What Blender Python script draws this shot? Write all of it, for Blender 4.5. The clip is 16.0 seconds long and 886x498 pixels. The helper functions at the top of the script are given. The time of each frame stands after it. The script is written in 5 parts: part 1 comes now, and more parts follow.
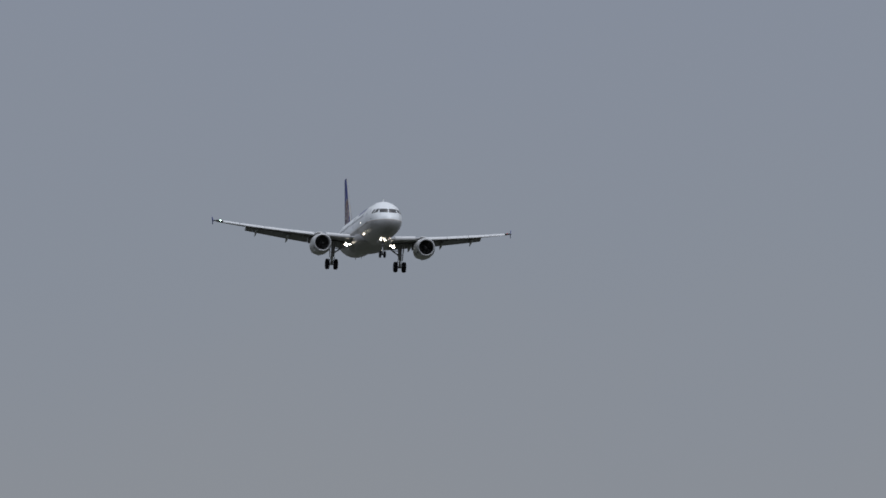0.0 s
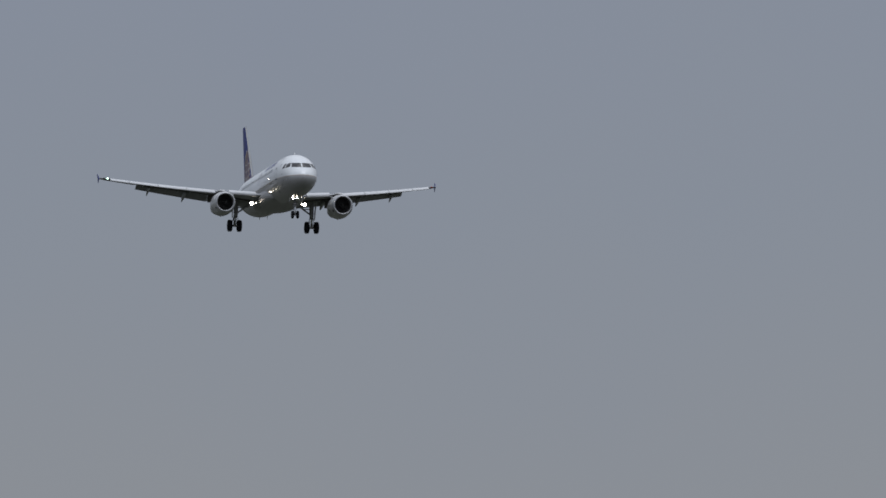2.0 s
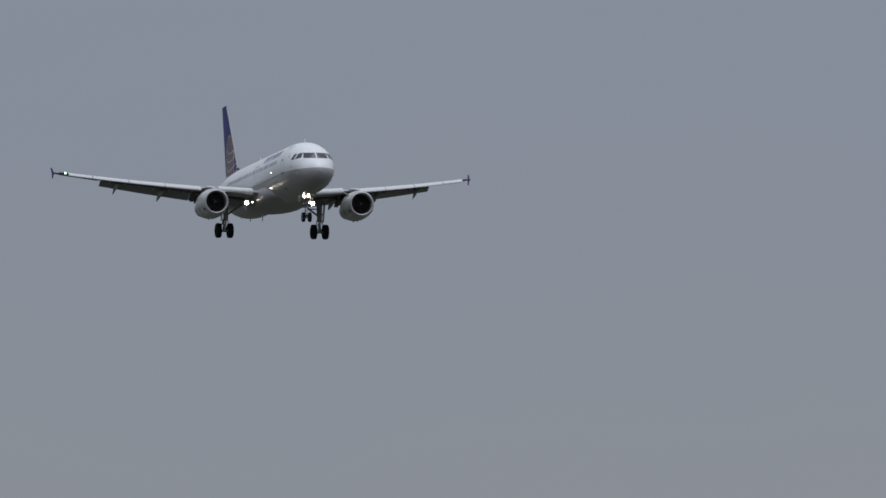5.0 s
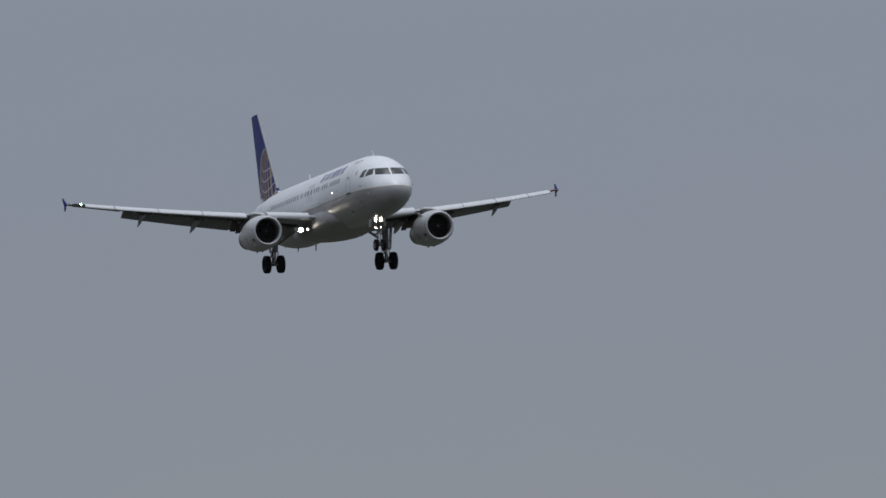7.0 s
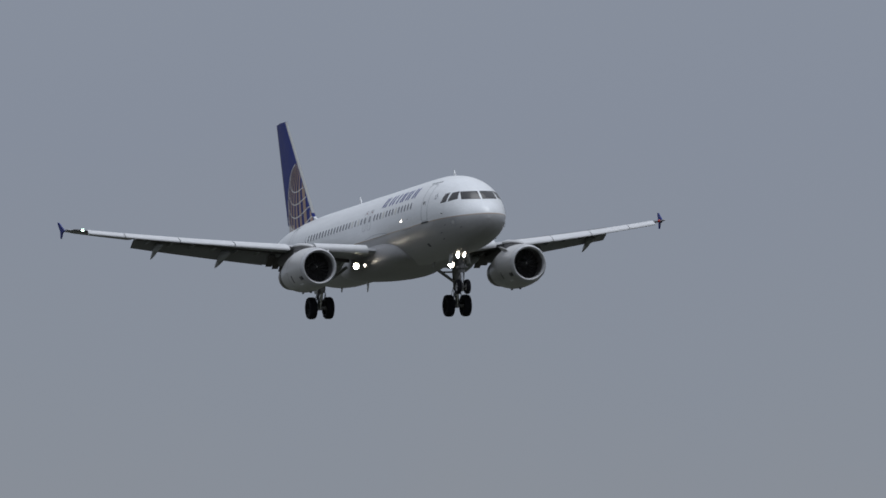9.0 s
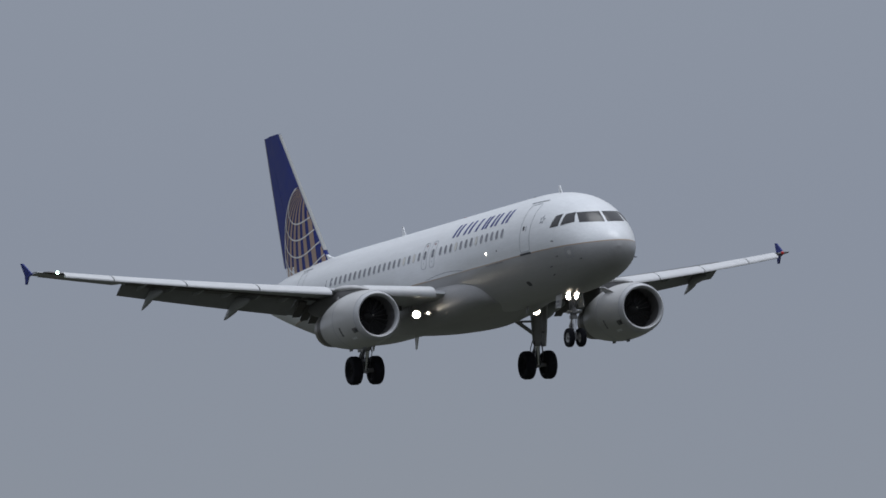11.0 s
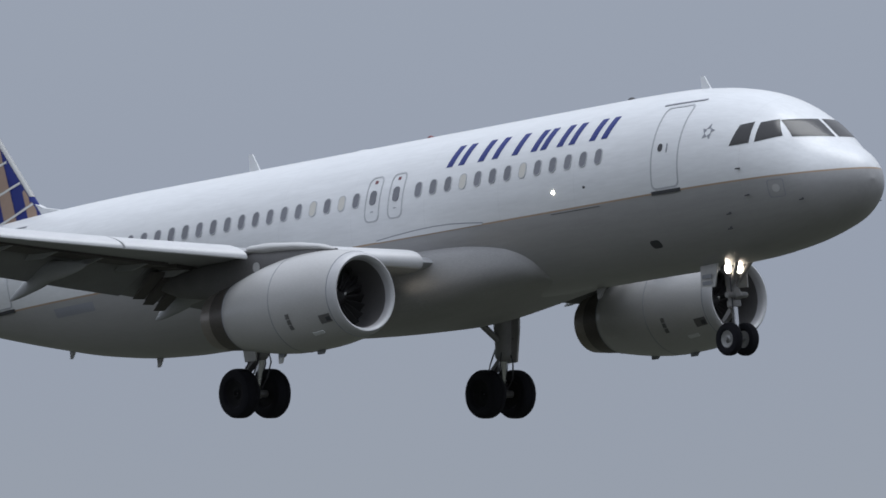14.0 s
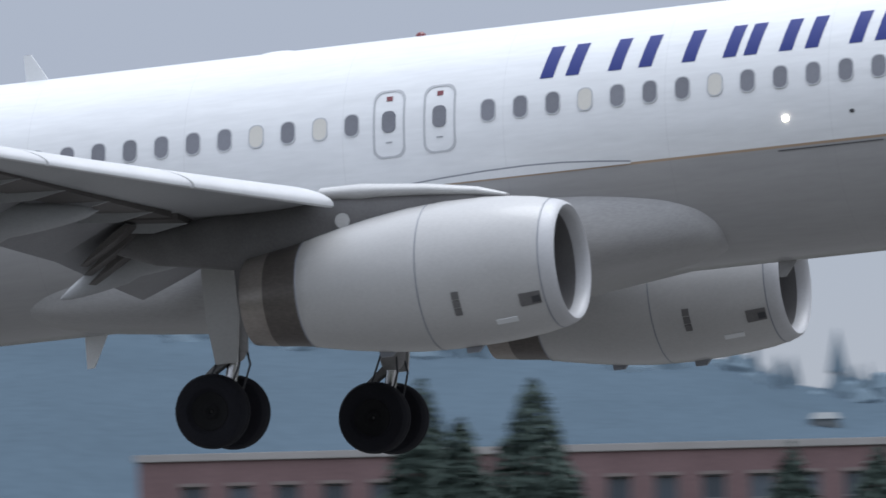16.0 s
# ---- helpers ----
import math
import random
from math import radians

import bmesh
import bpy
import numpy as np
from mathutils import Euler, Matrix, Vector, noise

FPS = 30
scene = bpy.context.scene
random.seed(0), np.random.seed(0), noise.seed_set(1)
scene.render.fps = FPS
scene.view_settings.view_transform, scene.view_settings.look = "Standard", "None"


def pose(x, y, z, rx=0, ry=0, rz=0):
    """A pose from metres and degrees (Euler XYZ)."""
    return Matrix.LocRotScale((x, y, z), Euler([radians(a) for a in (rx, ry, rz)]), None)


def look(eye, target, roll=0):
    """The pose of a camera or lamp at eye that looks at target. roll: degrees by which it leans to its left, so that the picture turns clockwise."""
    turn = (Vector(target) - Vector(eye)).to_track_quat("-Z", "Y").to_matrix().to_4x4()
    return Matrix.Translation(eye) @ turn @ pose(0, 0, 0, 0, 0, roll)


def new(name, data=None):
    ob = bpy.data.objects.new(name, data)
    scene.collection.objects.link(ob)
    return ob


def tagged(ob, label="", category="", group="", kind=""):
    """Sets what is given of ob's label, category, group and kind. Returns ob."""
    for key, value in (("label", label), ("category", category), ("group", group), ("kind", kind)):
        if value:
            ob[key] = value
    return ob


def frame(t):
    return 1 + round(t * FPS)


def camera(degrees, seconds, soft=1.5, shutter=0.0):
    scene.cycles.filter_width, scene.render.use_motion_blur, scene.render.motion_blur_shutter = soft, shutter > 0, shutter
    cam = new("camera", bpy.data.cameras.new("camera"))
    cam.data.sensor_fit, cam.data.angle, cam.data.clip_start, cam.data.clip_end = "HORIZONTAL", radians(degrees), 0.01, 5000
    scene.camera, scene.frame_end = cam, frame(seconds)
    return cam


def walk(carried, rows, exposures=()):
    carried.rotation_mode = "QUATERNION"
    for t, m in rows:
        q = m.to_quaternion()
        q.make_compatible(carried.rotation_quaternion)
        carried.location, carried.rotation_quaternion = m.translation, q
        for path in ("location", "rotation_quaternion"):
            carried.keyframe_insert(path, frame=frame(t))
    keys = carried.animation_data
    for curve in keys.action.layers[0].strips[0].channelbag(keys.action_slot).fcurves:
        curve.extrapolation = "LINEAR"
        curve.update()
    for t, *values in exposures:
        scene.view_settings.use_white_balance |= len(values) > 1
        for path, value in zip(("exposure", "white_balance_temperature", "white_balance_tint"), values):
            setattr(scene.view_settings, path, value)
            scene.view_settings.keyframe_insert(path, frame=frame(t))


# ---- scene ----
cam = camera(4.6285, 16.0, soft=1.6, shutter=0.12)
EYE = 1.7
# seconds, turn to the left, tilt up, lean (degrees)
CAMERA_ROWS = [
    (0, 58.1710, 1.8545, 0.173),    (0.5, 57.8656, 1.7950, 0.128),    (1, 57.6272, 1.7495, -0.096),
    (1.5, 57.2934, 1.7319, -0.353),    (2, 57.0943, 1.7187, -0.108),    (2.5, 56.8783, 1.7225, -0.086),
    (3, 56.6946, 1.7465, 0.128),    (3.5, 56.4501, 1.7699, 0.178),    (4, 56.1705, 1.8084, 0.228),
    (4.5, 55.8716, 1.8608, 0.277),    (5, 55.5690, 1.9255, 0.327),    (5.5, 55.2775, 2.0014, 0.376),
    (6, 54.9904, 2.0714, 0.054),    (6.5, 54.6263, 2.1614, -0.240),    (7, 54.1542, 2.2458, -0.856),
    (7.5, 53.6259, 2.3459, -0.703),    (8, 53.0888, 2.4493, -0.724),    (8.5, 52.5091, 2.5746, -0.425),
    (9, 51.7171, 2.7039, -0.262),    (9.5, 50.8670, 2.8436, -0.342),    (10, 49.8782, 2.9973, -0.423),
    (10.5, 48.7199, 3.1521, -0.508),    (11, 47.3538, 3.2957, -0.595),    (11.5, 45.7332, 3.4112, -0.685),
    (12, 43.8010, 3.5201, -0.366),    (12.5, 41.3247, 3.6385, -0.053),    (13, 38.4394, 3.7260, -0.567),
    (13.5, 34.9182, 3.8007, -0.649),    (14, 30.2880, 3.8753, -0.446),    (14.5, 24.5582, 3.9536, -0.284),
    (15, 17.9006, 4.0191, -0.333),    (15.2, 14.8376, 4.0023, -0.408),    (15.4, 11.4188, 3.9564, -0.534),
    (15.5, 9.5813, 3.9308, -0.624),    (15.6, 7.7042, 3.8699, -0.735),    (15.8, 3.8906, 3.7371, -0.993),    (16, -0.0511, 3.6510, -1.283),
]


def camera_pose(turn, tilt, lean):
    m = Matrix.Rotation(radians(turn), 4, "Z") @ Matrix.Rotation(radians(tilt) + math.pi / 2, 4, "X")
    return Matrix.Translation((0, 0, EYE)) @ m @ Matrix.Rotation(radians(lean), 4, "Z")


walk(cam, [(t, camera_pose(a, b, c)) for t, a, b, c in CAMERA_ROWS],
     exposures=[(0.0, 0.0), (9.0, 0.0), (12.5, 0.2), (14.5, 0.38), (15.5, 0.55), (16.0, 0.79)])

# ---------------------------------------------------------------- world and light
SUN_ELEVATION, SUN_TURN = radians(78), radians(45)
world = bpy.data.worlds.new("overcast_sky")
scene.world = world
world.use_nodes = True
wn, wl = world.node_tree.nodes, world.node_tree.links
wn.clear()
w_out = wn.new("ShaderNodeOutputWorld")
w_bg = wn.new("ShaderNodeBackground")
w_sky = wn.new("ShaderNodeTexSky")
w_sky.sky_type, w_sky.sun_disc = "NISHITA", False
w_sky.sun_elevation, w_sky.sun_rotation = SUN_ELEVATION, SUN_TURN
w_sky.dust_density, w_sky.air_density = 4.0, 1.5
w_co = wn.new("ShaderNodeTexCoord")
w_sep = wn.new("ShaderNodeSeparateXYZ")
wl.new(w_co.outputs["Generated"], w_sep.inputs[0])
w_noise = wn.new("ShaderNodeTexNoise")
w_noise.inputs["Scale"].default_value, w_noise.inputs["Detail"].default_value = 28.0, 5.0
wl.new(w_co.outputs["Generated"], w_noise.inputs["Vector"])
w_warp = wn.new("ShaderNodeMath")
w_warp.operation = "MULTIPLY_ADD"
w_warp.inputs[1].default_value = 0.022
wl.new(w_noise.outputs["Fac"], w_warp.inputs[0])
w_lift = wn.new("ShaderNodeMath")
w_lift.operation = "MULTIPLY_ADD"
w_lift.inputs[1].default_value = -0.030
wl.new(w_sep.outputs["X"], w_lift.inputs[0])
w_drop = wn.new("ShaderNodeMath")
w_drop.operation = "SUBTRACT"
w_drop.inputs[1].default_value = 0.024
wl.new(w_sep.outputs["Z"], w_drop.inputs[0])
wl.new(w_drop.outputs[0], w_lift.inputs[2])
wl.new(w_lift.outputs[0], w_warp.inputs[2])
w_ramp = wn.new("ShaderNodeValToRGB")
ramp = w_ramp.color_ramp
ramp.elements[0].position, ramp.elements[0].color = 0.0, (0.271, 0.287, 0.313, 1)
ramp.elements[1].position, ramp.elements[1].color = 1.0, (0.76, 0.84, 1.0, 1)
for place, shade in ((0.020, (0.267, 0.287, 0.320, 1)), (0.046, (0.248, 0.279, 0.334, 1)), (0.068, (0.239, 0.272, 0.341, 1)), (0.11, (0.254, 0.288, 0.355, 1)),
                     (0.35, (0.45, 0.48, 0.54, 1))):
    e = ramp.elements.new(place)
    e.color = shade
wl.new(w_warp.outputs[0], w_ramp.inputs[0])
w_dim = wn.new("ShaderNodeMix")
w_dim.data_type = "RGBA"
w_dim.blend_type = "MIX"
w_dim.inputs["Factor"].default_value = 0.06
w_gain = wn.new("ShaderNodeMix")
w_gain.data_type, w_gain.blend_type = "RGBA", "MULTIPLY"
w_gain.inputs["Factor"].default_value = 1.0
w_gain.inputs["B"].default_value = (0.08, 0.08, 0.08, 1)
wl.new(w_sky.outputs[0], w_gain.inputs["A"])
wl.new(w_ramp.outputs[0], w_dim.inputs["A"])
wl.new(w_gain.outputs["Result"], w_dim.inputs["B"])
wl.new(w_dim.outputs["Result"], w_bg.inputs[0])
w_bg.inputs[1].default_value = 1.0
wl.new(w_bg.outputs[0], w_out.inputs[0])

sun_data = bpy.data.lights.new("sun", "SUN")
sun_data.energy, sun_data.angle, sun_data.color = 1.1, radians(40), (0.93, 0.965, 1.0)
sun = new("sun", sun_data)
sun.matrix_world = look((30, 30, 200), (0, 0, 0))


# ---------------------------------------------------------------- materials
def material(name, base, rough=0.5, metal=0.0, spread=0.12, fine=30.0, coarse=2.0, bump=0.0, stretch=(1, 1, 1), glow=None, glow_power=0.0, coat=0.0, random_tint=0.0, gloss=0.5):
    m = bpy.data.materials.new(name)
    m.use_nodes = True
    n, l = m.node_tree.nodes, m.node_tree.links
    b = n["Principled BSDF"]
    b.inputs["Roughness"].default_value, b.inputs["Metallic"].default_value = rough, metal
    b.inputs["Coat Weight"].default_value = coat
    b.inputs["Specular IOR Level"].default_value = gloss
    co = n.new("ShaderNodeTexCoord")
    mp = n.new("ShaderNodeMapping")
    mp.inputs["Scale"].default_value = stretch
    l.new(co.outputs["Object"], mp.inputs[0])
    n1, n2 = n.new("ShaderNodeTexNoise"), n.new("ShaderNodeTexNoise")
    n1.inputs["Scale"].default_value, n2.inputs["Scale"].default_value = fine, coarse
    n1.inputs["Detail"].default_value, n2.inputs["Detail"].default_value = 3.0, 4.0
    l.new(mp.outputs[0], n1.inputs["Vector"])
    l.new(mp.outputs[0], n2.inputs["Vector"])
    mean = n.new("ShaderNodeMath")
    mean.operation = "ADD"
    l.new(n1.outputs["Fac"], mean.inputs[0])
    l.new(n2.outputs["Fac"], mean.inputs[1])
    fac = n.new("ShaderNodeMapRange")
    fac.inputs["From Min"].default_value, fac.inputs["From Max"].default_value = 0.6, 1.4
    fac.inputs["To Min"].default_value, fac.inputs["To Max"].default_value = 1 - spread, 1 + spread
    l.new(mean.outputs[0], fac.inputs[0])
    source = fac.outputs[0]
    if random_tint:
        info = n.new("ShaderNodeObjectInfo")
        tint = n.new("ShaderNodeMapRange")
        tint.inputs["To Min"].default_value, tint.inputs["To Max"].default_value = 1 - random_tint, 1 + random_tint
        l.new(info.outputs["Random"], tint.inputs[0])
        both = n.new("ShaderNodeMath")
        both.operation = "MULTIPLY"
        l.new(source, both.inputs[0])
        l.new(tint.outputs[0], both.inputs[1])
        source = both.outputs[0]
    mix = n.new("ShaderNodeVectorMath")
    mix.operation = "SCALE"
    mix.inputs[0].default_value = base
    l.new(source, mix.inputs["Scale"])
    l.new(mix.outputs[0], b.inputs["Base Color"])
    rr = n.new("ShaderNodeMapRange")
    rr.inputs["To Min"].default_value, rr.inputs["To Max"].default_value = max(0.02, rough - 0.08), min(1, rough + 0.08)
    l.new(n2.outputs["Fac"], rr.inputs[0])
    l.new(rr.outputs[0], b.inputs["Roughness"])
    if bump:
        bp = n.new("ShaderNodeBump")
        bp.inputs["Strength"].default_value, bp.inputs["Distance"].default_value = bump, 0.02
        l.new(n1.outputs["Fac"], bp.inputs["Height"])
        l.new(bp.outputs[0], b.inputs["Normal"])
    if glow:
        b.inputs["Emission Color"].default_value = (*glow, 1)
        b.inputs["Emission Strength"].default_value = glow_power
    return m


def livery_paint():
    """White upper skin, a thin gold line and a grey belly, with grime streaks along the airflow."""
    m = bpy.data.materials.new("livery_paint")
    m.use_nodes = True
    n, l = m.node_tree.nodes, m.node_tree.links
    b = n["Principled BSDF"]
    b.inputs["Roughness"].default_value, b.inputs["Coat Weight"].default_value = 0.38, 0.25
    co = n.new("ShaderNodeTexCoord")
    sep = n.new("ShaderNodeSeparateXYZ")
    l.new(co.outputs["Object"], sep.inputs[0])
    band = n.new("ShaderNodeMapRange")
    band.inputs["From Min"].default_value, band.inputs["From Max"].default_value = -1.36, 0.64
    l.new(sep.outputs["Z"], band.inputs[0])
    cr = n.new("ShaderNodeValToRGB")
    cr.color_ramp.interpolation = "CONSTANT"
    cr.color_ramp.elements[0].color = (0.35, 0.345, 0.345, 1)
    cr.color_ramp.elements[1].position, cr.color_ramp.elements[1].color = 0.497, (0.74, 0.75, 0.76, 1)
    e = cr.color_ramp.elements.new(0.478)
    e.color = (0.40, 0.29, 0.20, 1)
    l.new(band.outputs[0], cr.inputs[0])
    mp = n.new("ShaderNodeMapping")
    mp.inputs["Scale"].default_value = (0.25, 1.6, 1.6)
    l.new(co.outputs["Object"], mp.inputs[0])
    n1, n2 = n.new("ShaderNodeTexNoise"), n.new("ShaderNodeTexNoise")
    n1.inputs["Scale"].default_value, n1.inputs["Detail"].default_value = 2.2, 6.0
    n2.inputs["Scale"].default_value, n2.inputs["Detail"].default_value = 9.0, 4.0
    l.new(mp.outputs[0], n1.inputs["Vector"])
    l.new(mp.outputs[0], n2.inputs["Vector"])
    add = n.new("ShaderNodeMath")
    add.operation = "ADD"
    l.new(n1.outputs["Fac"], add.inputs[0])
    l.new(n2.outputs["Fac"], add.inputs[1])
    fac = n.new("ShaderNodeMapRange")
    fac.inputs["From Min"].default_value, fac.inputs["From Max"].default_value = 0.65, 1.35
    fac.inputs["To Min"].default_value, fac.inputs["To Max"].default_value = 0.93, 1.05
    l.new(add.outputs[0], fac.inputs[0])
    sc = n.new("ShaderNodeVectorMath")
    sc.operation = "SCALE"
    l.new(cr.outputs[0], sc.inputs[0])
    l.new(fac.outputs[0], sc.inputs["Scale"])
    # faint skin-panel joints round the barrel
    wave = n.new("ShaderNodeMath")
    wave.operation = "FRACT"
    st = n.new("ShaderNodeMath")
    st.operation = "MULTIPLY"
    st.inputs[1].default_value = 0.375
    l.new(sep.outputs["X"], st.inputs[0])
    l.new(st.outputs[0], wave.inputs[0])
    cut = n.new("ShaderNodeMath")
    cut.operation = "LESS_THAN"
    cut.inputs[1].default_value = 0.006
    l.new(wave.outputs[0], cut.inputs[0])
    dk = n.new("ShaderNodeMath")
    dk.operation = "MULTIPLY_ADD"
    dk.inputs[1].default_value, dk.inputs[2].default_value = -0.07, 1.0
    l.new(cut.outputs[0], dk.inputs[0])
    sc2 = n.new("ShaderNodeVectorMath")
    sc2.operation = "SCALE"
    l.new(sc.outputs[0], sc2.inputs[0])
    l.new(dk.outputs[0], sc2.inputs["Scale"])
    l.new(sc2.outputs[0], b.inputs["Base Color"])
    return m


M_SKIN = livery_paint()
M_WHITE = material("white_paint", (0.73, 0.74, 0.75), 0.4, spread=0.05, coat=0.2)
M_GREY = material("grey_belly_paint", (0.35, 0.345, 0.345), 0.45, spread=0.18, stretch=(0.3, 1.5, 1.5), coarse=1.5)
M_WING = material("wing_grey_paint", (0.36, 0.365, 0.375), 0.45, spread=0.10, stretch=(0.6, 1, 1), coarse=1.2)
M_SLAT = material("slat_pale_paint", (0.58, 0.58, 0.585), 0.4, spread=0.08)
M_FLAP = material("flap_grey_paint", (0.25, 0.25, 0.26), 0.5, spread=0.15)
M_COWL = material("nacelle_grey_paint", (0.48, 0.474, 0.468), 0.38, spread=0.08, stretch=(0.5, 1, 1), coarse=1.6, coat=0.2)
M_LIP = material("bare_aluminium", (0.50, 0.50, 0.51), 0.5, 0.15, spread=0.08)
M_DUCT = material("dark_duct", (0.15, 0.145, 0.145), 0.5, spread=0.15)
M_NOZZLE = material("burnt_titanium", (0.13, 0.115, 0.105), 0.42, 0.6, spread=0.25, stretch=(0.4, 1, 1))
M_NOZZLE_RIM = material("heat_tinted_steel", (0.30, 0.27, 0.245), 0.35, 0.6, spread=0.2, stretch=(0.4, 1, 1))
# wing's shade on the pylon, as colour; also the tone of dark access panels
M_PYLON = material("pylon_shade_panel_dark", (0.14, 0.135, 0.135), 0.55, spread=0.2)
# dark brown of the flap cove and the flap's end blades
M_COVE = material("flap_dark_brown", (0.10, 0.092, 0.088), 0.65, spread=0.25)
M_EDGE = material("bare_leading_edge", (0.40, 0.40, 0.39), 0.4, 0.3, spread=0.08)
M_FAN = material("fan_metal", (0.055, 0.054, 0.054), 0.6, 0.2, spread=0.1)
M_NAVY = material("navy_paint", (0.018, 0.030, 0.185), 0.5, spread=0.12, gloss=0.25)
M_LOGO = material("logo_blue_paint", (0.022, 0.036, 0.19), 0.5, spread=0.05, gloss=0.3)
M_GOLD = material("gold_paint", (0.34, 0.235, 0.175), 0.45, spread=0.1)
M_PALE = material("pale_line_paint", (0.68, 0.68, 0.66), 0.45, spread=0.04)
M_OUTLINE = material("door_outline_grey", (0.26, 0.27, 0.30), 0.5, spread=0.1)
M_DARK = material("dark_seal", (0.05, 0.05, 0.055), 0.6, spread=0.15)
M_GLASS = material("window_glass", (0.030, 0.028, 0.028), 0.22, spread=0.1)
M_PANE = material("cabin_pane", (0.17, 0.175, 0.20), 0.2, spread=0.12, random_tint=0.12)
M_BLIND = material("drawn_blind", (0.60, 0.58, 0.53), 0.5, spread=0.05)
M_SURROUND = material("window_surround_grey", (0.46, 0.47, 0.49), 0.5, spread=0.08)
M_TYRE = material("tyre_rubber", (0.012, 0.012, 0.016), 0.85, spread=0.3, bump=0.2, gloss=0.2)
M_HUB = material("main_wheel_hub", (0.012, 0.012, 0.013), 0.85, 0.0, spread=0.2, gloss=0.2)
M_RIM = material("wheel_rim_metal", (0.30, 0.30, 0.30), 0.45, 0.3, spread=0.15)
M_STRUT = material("gear_grey_paint", (0.24, 0.235, 0.235), 0.45, spread=0.2)
M_STEEL = material("polished_steel", (0.65, 0.65, 0.66), 0.25, 0.95, spread=0.05)
M_LAMP = material("lamp_lens", (0.9, 0.9, 0.85), 0.2, glow=(1.0, 0.90, 0.74), glow_power=42.0)
M_LAMP_SMALL = material("small_lamp_lens", (0.9, 0.9, 0.85), 0.2, glow=(1.0, 0.90, 0.76), glow_power=16.0)
M_RED = material("red_lens", (0.35, 0.02, 0.02), 0.25, spread=0.1, glow=(1.0, 0.05, 0.03), glow_power=0.06)
M_GREEN = material("green_lens", (0.10, 0.35, 0.22), 0.25, spread=0.1, glow=(0.65, 1.0, 0.82), glow_power=6.0)
M_BEACON = material("beacon_lens", (0.16, 0.025, 0.03), 0.3, spread=0.1)
M_RED_PAINT = material("red_mark_paint", (0.20, 0.05, 0.06), 0.5, spread=0.1)
# blue haze put into both base colours; leaves paler to offset dim steep sides
M_FAR_WOOD = material("far_hazed_wood", (0.080, 0.112, 0.142), 0.95, spread=0.12, fine=0.25, coarse=0.02, gloss=0.0)
M_FAR_LEAF = material("far_hazed_foliage", (0.145, 0.195, 0.235), 0.95, spread=0.12, fine=0.25, coarse=0.02, gloss=0.0)


def let_light_through(m, colour):
    """Leaves pass as much light as they scatter."""
    n, l = m.node_tree.nodes, m.node_tree.links
    leaf, both = n.new("ShaderNodeBsdfTranslucent"), n.new("ShaderNodeAddShader")
    leaf.inputs["Color"].default_value = (*colour, 1)
    l.new(n["Principled BSDF"].outputs[0], both.inputs[0])
    l.new(leaf.outputs[0], both.inputs[1])
    l.new(both.outputs[0], n["Material Output"].inputs["Surface"])


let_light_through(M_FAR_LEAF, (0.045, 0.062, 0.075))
# walls dimmed and glass lifted: the haze's low contrast, put into the colours
M_FAR_WALL = material("far_hazed_wall", (0.200, 0.215, 0.220), 0.8, spread=0.1, fine=1.0, coarse=0.2, gloss=0.1)
M_FAR_GLASS = material("far_hazed_window", (0.10, 0.12, 0.14), 0.5, spread=0.1, gloss=0.3)
M_BRICK = material("red_brick", (0.235, 0.158, 0.160), 0.85, spread=0.22, fine=6.0, coarse=0.4, gloss=0.12)
M_CAP = material("pale_stone_cap", (0.42, 0.40, 0.39), 0.8, spread=0.1, coarse=0.5, gloss=0.12)
M_LINTEL = material("lintel_stone", (0.27, 0.23, 0.22), 0.85, gloss=0.12)
M_BWIN = material("building_glass", (0.10, 0.12, 0.145), 0.25, spread=0.2, random_tint=0.4)
M_BFRAME = material("building_window_frame", (0.20, 0.21, 0.22), 0.6)
M_ROOF = material("gravel_roof", (0.16, 0.15, 0.15), 0.9, spread=0.2)
M_NEEDLE = material("conifer_needles", (0.056, 0.078, 0.068), 0.85, spread=0.25, fine=3.0, coarse=0.5, gloss=0.12)
M_BARK = material("conifer_bark", (0.09, 0.065, 0.045), 0.9, spread=0.3, bump=0.4)
M_GROUND = material("airfield_grass", (0.052, 0.054, 0.042), 0.95, spread=0.35, fine=0.8, coarse=0.012, gloss=0.12)


# ---------------------------------------------------------------- mesh helpers
def finish(name, bm, mat, angle=35):
    bmesh.ops.recalc_face_normals(bm, faces=bm.faces)
    me = bpy.data.meshes.new(name)
    bm.to_mesh(me)
    bm.free()
    me.materials.append(mat)
    for p in me.polygons:
        p.use_smooth = True
    me.set_sharp_from_angle(angle=radians(angle))
    return me


def part(name, bm, mat, parent, label="", angle=35):
    ob = new(name, finish(name, bm, mat, angle))
    ob.parent = parent
    return tagged(ob, label)


def loft(bm, rings, caps=True):
    """Closed rings of equal length, skinned one to the next."""
    loops = [[bm.verts.new(v) for v in ring] for ring in rings]
    k = len(loops[0])
    for a, b in zip(loops, loops[1:]):
        for i in range(k):
            bm.faces.new((a[i], a[(i + 1) % k], b[(i + 1) % k], b[i]))
    if caps:
        bm.faces.new(loops[0][::-1])
        bm.faces.new(loops[-1])
    return bm


def tube(bm, p, q, r0, r1=None, k=12):
    """A round bar from p to q."""
    p, q = Vector(p), Vector(q)
    r1 = r0 if r1 is None else r1
    turn = (q - p).to_track_quat("Z", "Y").to_matrix()
    rings = []
    for c, r in ((p, r0), (q, r1)):
        rings.append([c + turn @ Vector((r * math.cos(2 * math.pi * i / k), r * math.sin(2 * math.pi * i / k), 0)) for i in range(k)])
    return loft(bm, rings)


